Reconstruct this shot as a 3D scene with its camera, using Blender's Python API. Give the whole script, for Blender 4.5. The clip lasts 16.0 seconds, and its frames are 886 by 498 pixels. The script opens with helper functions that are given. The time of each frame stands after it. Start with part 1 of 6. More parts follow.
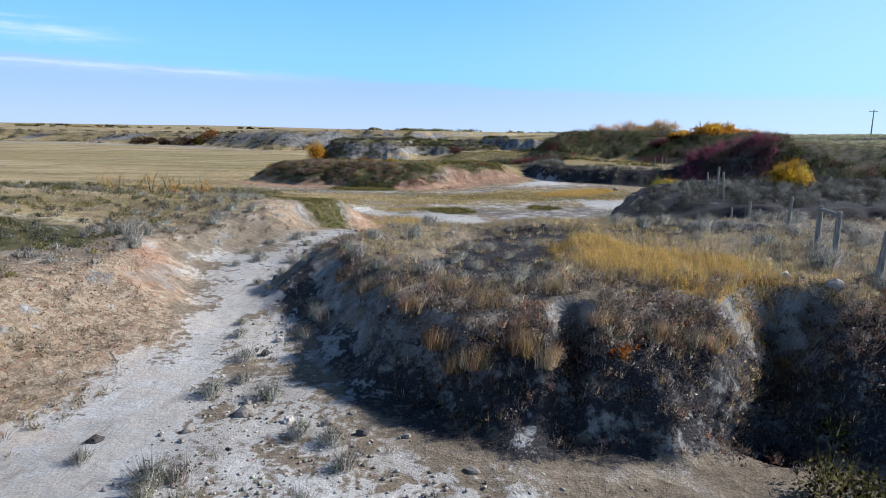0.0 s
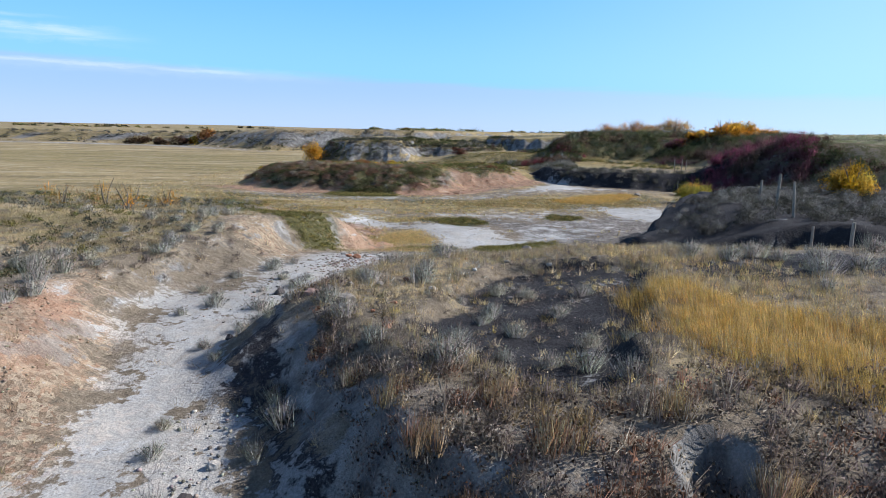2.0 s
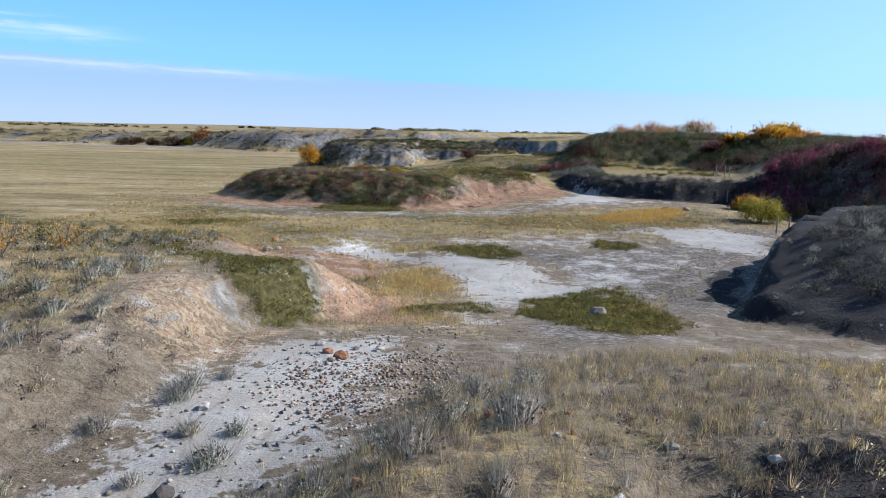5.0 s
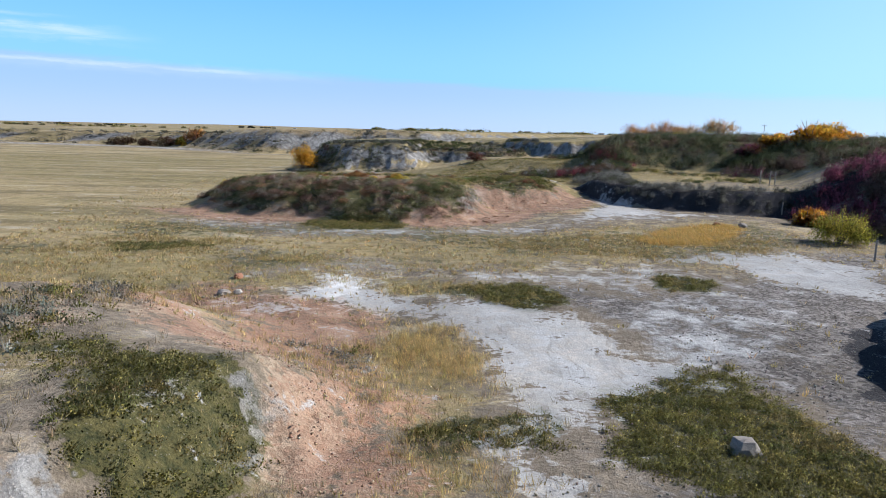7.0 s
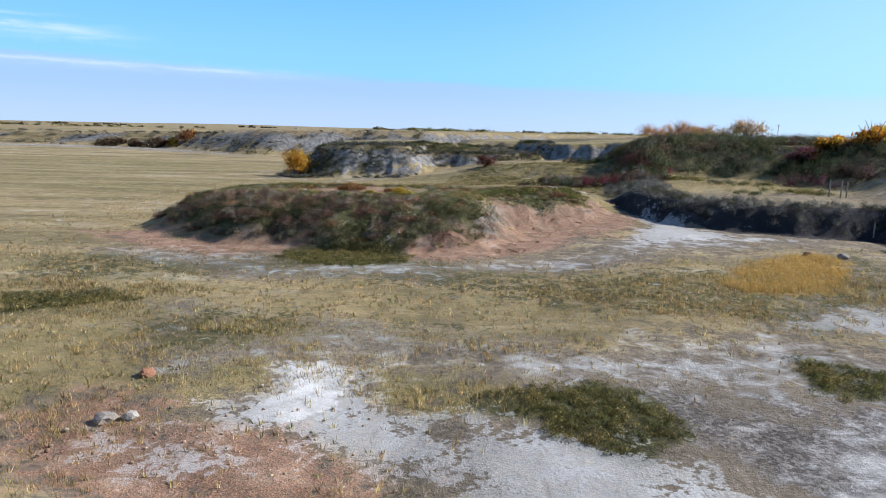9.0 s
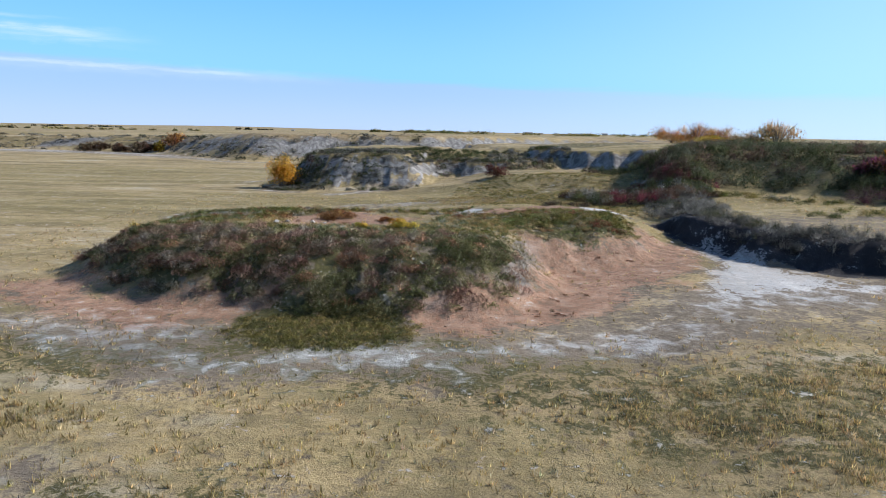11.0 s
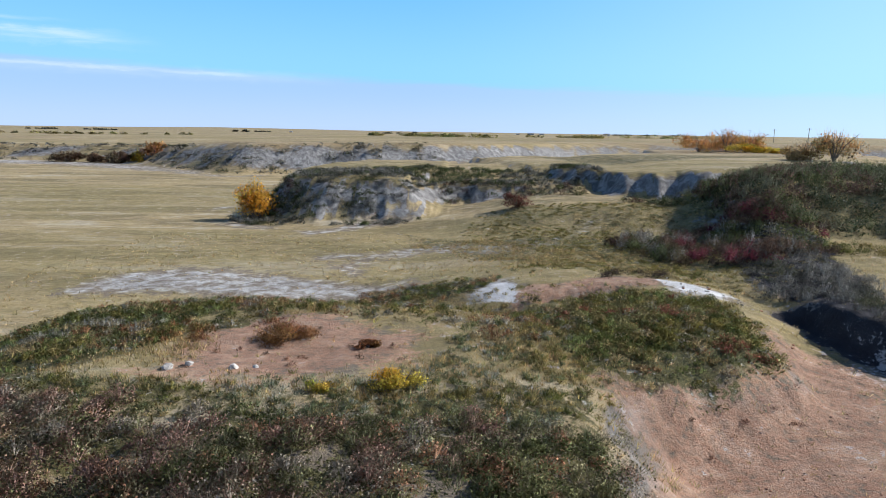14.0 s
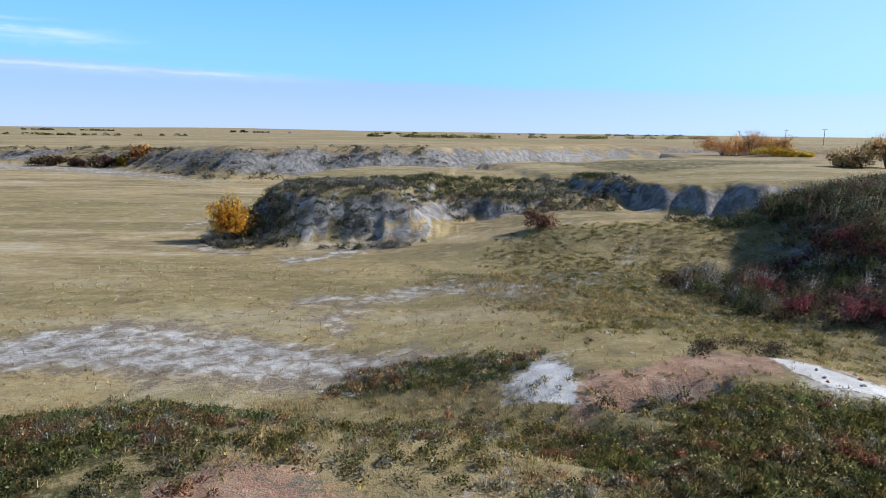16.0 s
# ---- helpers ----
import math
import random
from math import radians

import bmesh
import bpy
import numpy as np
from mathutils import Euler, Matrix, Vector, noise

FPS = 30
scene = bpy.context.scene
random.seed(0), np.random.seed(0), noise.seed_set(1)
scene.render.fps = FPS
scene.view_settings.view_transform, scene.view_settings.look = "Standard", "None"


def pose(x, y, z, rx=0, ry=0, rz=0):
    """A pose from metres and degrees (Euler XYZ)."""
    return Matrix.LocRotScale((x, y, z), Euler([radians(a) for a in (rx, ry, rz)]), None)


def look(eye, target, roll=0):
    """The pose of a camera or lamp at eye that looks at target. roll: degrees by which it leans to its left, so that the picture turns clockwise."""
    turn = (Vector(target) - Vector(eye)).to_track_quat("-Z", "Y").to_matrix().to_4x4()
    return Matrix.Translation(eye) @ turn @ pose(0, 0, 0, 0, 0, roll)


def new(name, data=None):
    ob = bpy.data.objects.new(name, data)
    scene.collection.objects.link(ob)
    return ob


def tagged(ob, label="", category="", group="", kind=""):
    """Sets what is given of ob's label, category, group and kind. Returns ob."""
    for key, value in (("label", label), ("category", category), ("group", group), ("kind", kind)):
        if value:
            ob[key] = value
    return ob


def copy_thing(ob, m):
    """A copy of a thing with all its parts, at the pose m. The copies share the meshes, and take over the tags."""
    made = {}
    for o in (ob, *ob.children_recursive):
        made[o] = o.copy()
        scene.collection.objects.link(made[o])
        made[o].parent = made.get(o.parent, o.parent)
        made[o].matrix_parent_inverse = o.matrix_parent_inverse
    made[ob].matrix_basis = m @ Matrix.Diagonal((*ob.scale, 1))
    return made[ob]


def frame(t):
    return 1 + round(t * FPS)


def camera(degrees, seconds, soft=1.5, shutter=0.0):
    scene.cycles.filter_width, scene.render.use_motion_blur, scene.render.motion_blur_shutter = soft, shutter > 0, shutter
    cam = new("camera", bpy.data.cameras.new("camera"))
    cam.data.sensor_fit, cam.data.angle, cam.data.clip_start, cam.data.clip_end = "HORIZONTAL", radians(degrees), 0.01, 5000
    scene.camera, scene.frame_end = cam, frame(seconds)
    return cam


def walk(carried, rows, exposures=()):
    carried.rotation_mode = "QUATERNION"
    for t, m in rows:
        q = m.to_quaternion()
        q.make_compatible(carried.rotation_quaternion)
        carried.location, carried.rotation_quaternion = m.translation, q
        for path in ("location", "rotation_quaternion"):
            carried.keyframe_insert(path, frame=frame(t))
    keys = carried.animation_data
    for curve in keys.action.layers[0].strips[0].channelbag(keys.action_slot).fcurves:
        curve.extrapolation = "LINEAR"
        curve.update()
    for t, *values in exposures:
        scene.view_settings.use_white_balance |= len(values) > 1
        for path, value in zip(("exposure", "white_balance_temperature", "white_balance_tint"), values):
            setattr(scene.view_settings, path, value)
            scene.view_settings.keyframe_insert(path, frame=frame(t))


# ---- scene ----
cam = camera(68.0, 16.0, soft=0.5)
# seconds, place in metres, tilt from straight down, roll, turn to the left
ROWS = [
    (0, 0.121, -0.429, 7.101, 79.864, 1.116, -0.079),
    (0.5, 0.036, 1.233, 7.088, 79.854, 1.140, -0.072),
    (1, -0.078, 2.943, 7.089, 79.846, 1.159, -0.056),
    (1.5, -0.235, 4.689, 7.113, 79.839, 1.169, -0.031),
    (2, -0.419, 6.468, 7.143, 79.828, 1.172, -0.019),
    (2.5, -0.606, 8.290, 7.164, 79.816, 1.172, -0.023),
    (3, -0.787, 10.148, 7.189, 79.813, 1.170, -0.007),
    (3.5, -0.978, 12.043, 7.244, 79.811, 1.178, 0.045),
    (4, -1.194, 13.993, 7.326, 79.813, 1.210, 0.109),
    (6.5, -2.101, 25.615, 7.328, 79.857, 1.305, 0.173),
    (7, -2.353, 28.412, 7.413, 79.828, 1.319, 0.235),
    (7.5, -2.600, 31.290, 7.485, 79.813, 1.328, 0.289),
    (8, -2.828, 34.267, 7.543, 79.809, 1.319, 0.357),
    (8.5, -3.053, 37.278, 7.623, 79.793, 1.303, 0.396),
    (9, -3.301, 40.320, 7.712, 79.770, 1.288, 0.392),
    (11.5, -4.552, 55.737, 8.678, 79.887, 1.074, 0.238),
    (12, -4.723, 58.864, 9.009, 79.887, 1.035, 0.245),
    (12.5, -4.905, 62.000, 9.371, 79.885, 0.997, 0.246),
    (13, -5.077, 65.119, 9.790, 79.882, 0.965, 0.244),
    (13.5, -5.234, 68.215, 10.260, 79.870, 0.915, 0.254),
    (14, -5.412, 71.318, 10.702, 79.862, 0.838, 0.265),
    (14.5, -5.638, 74.448, 11.006, 79.863, 0.793, 0.260),
    (15, -5.900, 77.582, 11.171, 79.859, 0.786, 0.259),
    (15.5, -6.168, 80.723, 11.245, 79.856, 0.771, 0.267),
    (16, -6.423, 83.883, 11.250, 79.866, 0.756, 0.256),
]
walk(cam, [(t, pose(x, y, z, 0, 0, turn) @ pose(0, 0, 0, tilt) @ pose(0, 0, 0, 0, 0, roll)) for t, x, y, z, tilt, roll, turn in ROWS],
     exposures=[(0, 0.26, 6150, 11), (16, 0.26, 6150, 11)])

# ---- world, sun, exposure ----
SUN_AZ, SUN_EL = radians(77), radians(34)
SUN_DIR = Vector((math.sin(SUN_AZ) * math.cos(SUN_EL), math.cos(SUN_AZ) * math.cos(SUN_EL), math.sin(SUN_EL)))


class Nodes:
    """A short hand for shader trees."""

    def __init__(self, tree):
        self.tree = tree
        tree.nodes.clear()

    def add(self, kind, **sets):
        node = self.tree.nodes.new(kind)
        for key, value in sets.items():
            if key.startswith("i_"):
                node.inputs[int(key[2:])].default_value = value
            elif key == "operation":
                node.operation = value
            elif key == "blend_type":
                node.blend_type = value
            elif key == "data_type":
                node.data_type = value
            elif key == "attribute_name":
                node.attribute_name = value
            elif key == "sky_type":
                node.sky_type = value
            elif key == "noise_dimensions":
                node.noise_dimensions = value
            elif key == "feature":
                node.feature = value
        return node

    def link(self, a, b):
        self.tree.links.new(a, b)

    def value(self, v):
        n = self.tree.nodes.new("ShaderNodeValue")
        n.outputs[0].default_value = v
        return n.outputs[0]

    def math(self, op, a, b=None, clamp=False):
        n = self.tree.nodes.new("ShaderNodeMath")
        n.operation, n.use_clamp = op, clamp
        for k, v in enumerate((a, b)):
            if v is None:
                continue
            if isinstance(v, (int, float)):
                n.inputs[k].default_value = v
            else:
                self.link(v, n.inputs[k])
        return n.outputs[0]

    def ramp(self, v, lo, hi, a=0.0, b=1.0):
        n = self.tree.nodes.new("ShaderNodeMapRange")
        n.interpolation_type = "SMOOTHSTEP"
        self.link(v, n.inputs["Value"])
        for key, x in (("From Min", lo), ("From Max", hi), ("To Min", a), ("To Max", b)):
            n.inputs[key].default_value = x
        return n.outputs["Result"]

    def mix(self, fac, a, b):
        n = self.tree.nodes.new("ShaderNodeMix")
        n.data_type = "RGBA"
        for sock, v in ((n.inputs["Factor"], fac), (n.inputs["A"], a), (n.inputs["B"], b)):
            socks = [s for s in n.inputs if s.name == sock.name and s.enabled]
            sock = socks[0] if socks else sock
            if isinstance(v, (int, float)):
                sock.default_value = v
            elif isinstance(v, tuple):
                sock.default_value = (*v, 1.0) if len(v) == 3 else v
            else:
                self.link(v, sock)
        outs = [o for o in n.outputs if o.enabled]
        return outs[0]

    def noise(self, vec, scale, detail=4.0, rough=0.6, distort=0.0):
        n = self.tree.nodes.new("ShaderNodeTexNoise")
        if vec is not None:
            self.link(vec, n.inputs["Vector"])
        n.inputs["Scale"].default_value, n.inputs["Detail"].default_value = scale, detail
        n.inputs["Roughness"].default_value, n.inputs["Distortion"].default_value = rough, distort
        return n.outputs["Fac"]

    def scaled(self, vec, x, y, z):
        n = self.tree.nodes.new("ShaderNodeVectorMath")
        n.operation = "MULTIPLY"
        self.link(vec, n.inputs[0])
        n.inputs[1].default_value = (x, y, z)
        return n.outputs[0]


world = bpy.data.worlds.new("sky")
scene.world = world
world.use_nodes = True
w = Nodes(world.node_tree)
sky = w.add("ShaderNodeTexSky", sky_type="NISHITA")
sky.sun_disc = False
sky.sun_elevation, sky.sun_rotation = SUN_EL, SUN_AZ
sky.altitude, sky.air_density, sky.dust_density, sky.ozone_density = 600, 0.8, 0.0, 3.0
tex = w.add("ShaderNodeTexCoord")
# thin cirrus: long streaks high in the north-west, and a faint veil low over the plain
sep = w.add("ShaderNodeSeparateXYZ")
w.link(tex.outputs["Generated"], sep.inputs[0])
dx, dy, dz = sep.outputs[0], sep.outputs[1], sep.outputs[2]
az = w.math("ARCTAN2", dx, dy)
el = w.math("ARCSINE", dz)
flat = w.add("ShaderNodeCombineXYZ")
w.link(az, flat.inputs[0])
w.link(el, flat.inputs[1])
wisp = w.noise(w.scaled(flat.outputs[0], 5.0, 55.0, 1.0), 1.6, 6, 0.62, 0.4)
fray = w.noise(w.scaled(flat.outputs[0], 30.0, 90.0, 1.0), 1.0, 5, 0.6, 0.3)


def streak(azimuth, elevation, slope, thick, west, east, power):
    """One band of cirrus: a line in azimuth and elevation, in degrees, with soft ends."""
    line = w.math("ADD", w.math("MULTIPLY", w.math("SUBTRACT", az, radians(azimuth)), slope), radians(elevation))
    jag = w.math("MULTIPLY", w.math("SUBTRACT", fray, 0.5), radians(thick) * 1.3)
    off = w.math("ABSOLUTE", w.math("ADD", w.math("SUBTRACT", el, line), jag))
    body = w.ramp(off, radians(thick), 0.0)
    ends = w.math("MULTIPLY", w.ramp(az, radians(west - 6), radians(west)), w.ramp(az, radians(east), radians(east - 7)))
    soft = w.ramp(wisp, 0.30, 0.62, 0.25, 1.0)
    return w.math("MULTIPLY", w.math("MULTIPLY", body, ends), w.math("MULTIPLY", soft, power))


clouds = streak(-29, 6.68, 0.0, 0.62, -60, -24, 0.62)
for args in ((-29, 6.35, -0.02, 0.75, -60, -22, 0.35), (-25, 4.4, -0.016, 0.3, -32, -13, 0.5), (-25, 4.3, -0.012, 0.7, -60, -8, 0.13), (-32, 7.5, 0.03, 0.2, -60, -28, 0.3)):
    clouds = w.math("MAXIMUM", clouds, streak(*args))
# clear cyan above, a lilac veil low over the plain, paler towards the sun
low_edge = w.math("ADD", el, w.math("MULTIPLY", w.math("SUBTRACT", wisp, 0.5), 0.02))
low_edge = w.math("ADD", low_edge, w.math("MULTIPLY", w.math("ADD", az, 0.4), 0.03))
clear = w.mix(w.ramp(el, radians(4.0), radians(13.0)), (2.75, 6.1, 9.0), (1.75, 4.9, 8.6))
veil = w.mix(w.ramp(el, 0.0, radians(4.0)), (4.5, 6.0, 8.7), (3.6, 5.5, 8.8))
low_sky = w.mix(w.ramp(low_edge, radians(5.0), radians(4.2)), clear, veil)
low_sky = w.mix(w.ramp(az, radians(-6), radians(50), 0.0, 0.55), low_sky, (6.0, 8.7, 9.6))
tint = w.mix(w.ramp(el, radians(11), radians(22), 0.92, 0.0), sky.outputs[0], low_sky)
seen = w.mix(clouds, tint, (7.6, 8.5, 9.4))
back = w.add("ShaderNodeBackground")
back.inputs["Strength"].default_value = 0.1
w.link(seen, back.inputs["Color"])
wout = w.add("ShaderNodeOutputWorld")
w.link(back.outputs[0], wout.inputs[0])

sun = new("sun", bpy.data.lights.new("sun", "SUN"))
sun.data.energy, sun.data.angle, sun.data.color = 5.0, radians(0.53), (1.0, 0.94, 0.86)
sun.matrix_world = look(SUN_DIR * 100, (0, 0, 0))


# ---- noise and plan shapes ----
def lattice(ix, iy, seed):
    h = (ix * 374761393 + iy * 668265263 + seed * 1442695041) & 0xFFFFFFFF
    h = ((h ^ (h >> 13)) * 1274126177) & 0xFFFFFFFF
    return ((h ^ (h >> 16)) & 0xFFFF) / 65535.0


def vnoise(x, y, seed=0):
    """Smooth noise from -1 to 1."""
    ix, iy = np.floor(x).astype(np.int64), np.floor(y).astype(np.int64)
    fx, fy = x - ix, y - iy
    ux, uy = fx * fx * (3 - 2 * fx), fy * fy * (3 - 2 * fy)
    a, b = lattice(ix, iy, seed), lattice(ix + 1, iy, seed)
    c, d = lattice(ix, iy + 1, seed), lattice(ix + 1, iy + 1, seed)
    return ((a + (b - a) * ux) * (1 - uy) + (c + (d - c) * ux) * uy) * 2 - 1


def fbm(x, y, size, octaves=4, seed=0, gain=0.5):
    total, amp, norm = 0, 1.0, 0
    for k in range(octaves):
        total = total + amp * vnoise(x / size * 2**k, y / size * 2**k, seed + 17 * k)
        norm += amp
        amp *= gain
    return total / norm


def smooth(v):
    v = np.clip(v, 0, 1)
    return v * v * (3 - 2 * v)


def ring(text):
    """Corners in metres, written as 'x,y x,y ...'."""
    return [tuple(float(v) for v in p.split(",")) for p in text.split()]


def distance(x, y, corners):
    """Signed distance to a closed outline: minus inside."""
    near, inside = np.full(x.shape, 1e18), np.zeros(x.shape, bool)
    for (ax, ay), (bx, by) in zip(corners, corners[1:] + corners[:1]):
        ex, ey = bx - ax, by - ay
        t = np.clip(((x - ax) * ex + (y - ay) * ey) / (ex * ex + ey * ey + 1e-9), 0, 1)
        near = np.minimum(near, (x - ax - t * ex) ** 2 + (y - ay - t * ey) ** 2)
        if ay != by:
            cross = (ay > y) != (by > y)
            inside ^= cross & (x < (y - ay) / (by - ay) * ex + ax)
    return np.where(inside, -1, 1) * np.sqrt(near)


def along(x, y, corners):
    """Distance to an open line."""
    near = np.full(x.shape, 1e18)
    for (ax, ay), (bx, by) in zip(corners, corners[1:]):
        ex, ey = bx - ax, by - ay
        t = np.clip(((x - ax) * ex + (y - ay) * ey) / (ex * ex + ey * ey + 1e-9), 0, 1)
        near = np.minimum(near, (x - ax - t * ex) ** 2 + (y - ay - t * ey) ** 2)
    return np.sqrt(near)


def inside(x, y, text, soft=1.0, ragged=0.0, size=3.0, seed=5):
    """1 inside an outline, 0 outside, over a soft and ragged edge."""
    corners, out = ring(text), np.zeros(np.shape(x))
    m = soft + ragged
    near = (x > min(c[0] for c in corners) - m) & (x < max(c[0] for c in corners) + m)
    near &= (y > min(c[1] for c in corners) - m) & (y < max(c[1] for c in corners) + m)
    if near.any():
        u, v = x[near], y[near]
        d = distance(u, v, corners)
        if ragged:
            d = d + ragged * fbm(u, v, size, 4, seed)
        out[near] = smooth(0.5 - d / soft)
    return out


# ---- the lie of the land ----
MOUND_NEAR = "-5.2,22 -4,20 -2.3,16.9 -1.6,15.5 -0.6,14 0.3,12.7 1.3,11.9 3,11.4 6,11.7 9,11.8 14,8 40,4 60,30 40,34 24,33 17,31 12,31 8,32 4,34 1,33.5 -1.2,31 -2.6,28 -4.1,25"
FIELD_EAST = "10,14 14,8 44,2 70,30 70,60 40,40 24,33 15,29 11.5,24"
BANK_WEST = "-8.6,19 -9.9,23.5 -9.7,26.5 -9,29.4 -8.2,31.6 -7.8,33.6 -7.7,36 -6.6,38.4 -5.7,40.6 -5.1,43.4 -5.7,46.4 -9,49.6 -15,52 -24,51 -36,50 -60,50 -90,20 -60,-30 -20,-20 -16,4 -13.5,10 -11,15"
SAGE_RISE = "9.6,41 10.8,37.6 14,35.8 19,34.5 26,36 34,40 46,50 48,66 40,66 30,62 24,61 20,57 15.5,51 12,46.5"
MOUND_MID = "-24.8,90 -21,86 -17,83.9 -13,83.4 -9.5,82.8 -6,82.8 -3,83.6 -0.8,85.6 0.6,88 0.8,92 2,96 -0.5,101.5 -5,104 -12,106 -18,107 -23,105 -25.6,98"
MOUND_ARM = "-1,90.5 1.4,92.2 3.4,93.4 5.4,94.2 7.4,95.6 9,98.6 11,104 9,112 3,111 -1,104 -3,96"
BANK_EAST = "13.6,105 14.4,100.5 16.9,95.2 19.6,92.2 24,91.2 31,91 44,89 70,84 120,90 120,170 40,160 26,150 21,140 18,130 15,120 14,111"
HILL = "24,128 31,127 39,121 43,112 41,100 37,92 34.5,83 35.5,75.5 43,68 62,59 90,54 150,80 170,190 120,205 80,190 52,170 36,153 22.5,144 21,136 21.6,126"
SWELL = "-5,108 -1,104 6,100 12,104 16,112 20,130 20,160 8,164 -3,158 -4,148 -1,138 -3,126 -6,116"
LEDGE = "6,142 13,136 19,134 26,138 32,144 44,150 40,156 20,160 4,158"
BUTTE = "-28,156 -24,153.5 -20.5,151 -17,151.8 -13,151.6 -9.6,151.8 -8.4,155 -7.4,160 -5,170 -2,190 0,206 -18,204 -27,196 -31,178 -30.5,164"
BUTTE_LOW = "-9,157 -6,159.4 -3,161.2 1,160 5,160.6 9,158.4 13,158 18,164 22,200 0,206 -8,190"
CLIFF_EAST = "13.6,160 16.4,155.6 19,154 20.4,152.4 23,152.4 25,150.2 28.5,151 33,149.6 40,151.6 52,160 66,190 90,205 112,264 48,264 42,228 20,214 0,206 2,195 9,172"
FAR_WALL = "-420,330 -240,318 -150,302 -112,297 -84,268 -62,246 -40,254 -14,262 4,272 30,300 60,330 110,348 260,356 700,380 3000,500 4600,4600 -4600,4600 -3000,520"


SHALE = "0.7,25 1.3,25.9 2.8,26.1 4.2,26.2 5.4,25.9 5.1,24.6 4.7,22.7 4.2,21 3.7,19.8 3.2,18.6 3,17 2.2,16.2 1.2,16.6 0.4,17.8 -0.5,18.9 -1,20 -0.6,21.2 0.2,22.2 -0.3,23"


def raise_to(h, x, y, text, top, soft, ragged=0.6, size=5.0, seed=3, rills=0.0, rill=1.9):
    """Lifts the ground inside an outline to a top, over a slope about soft metres wide."""
    corners, most = ring(text), float(np.max(soft)) / 2 + ragged
    near = (x > min(c[0] for c in corners) - most) & (x < max(c[0] for c in corners) + most)
    near &= (y > min(c[1] for c in corners) - most) & (y < max(c[1] for c in corners) + most)
    if not near.any():
        return h
    u, v, g = x[near], y[near], h[near]
    top, soft = np.broadcast_to(top, h.shape)[near], np.broadcast_to(soft, h.shape)[near]
    d = distance(u, v, corners) + ragged * fbm(u, v, size, 4, seed)
    if rills:
        d = d + rills * np.abs(fbm(u, v, rill, 3, seed + 9))
    h = h.copy()
    h[near] = g + (np.maximum(top, g) - g) * smooth(0.5 - d / soft)
    return h


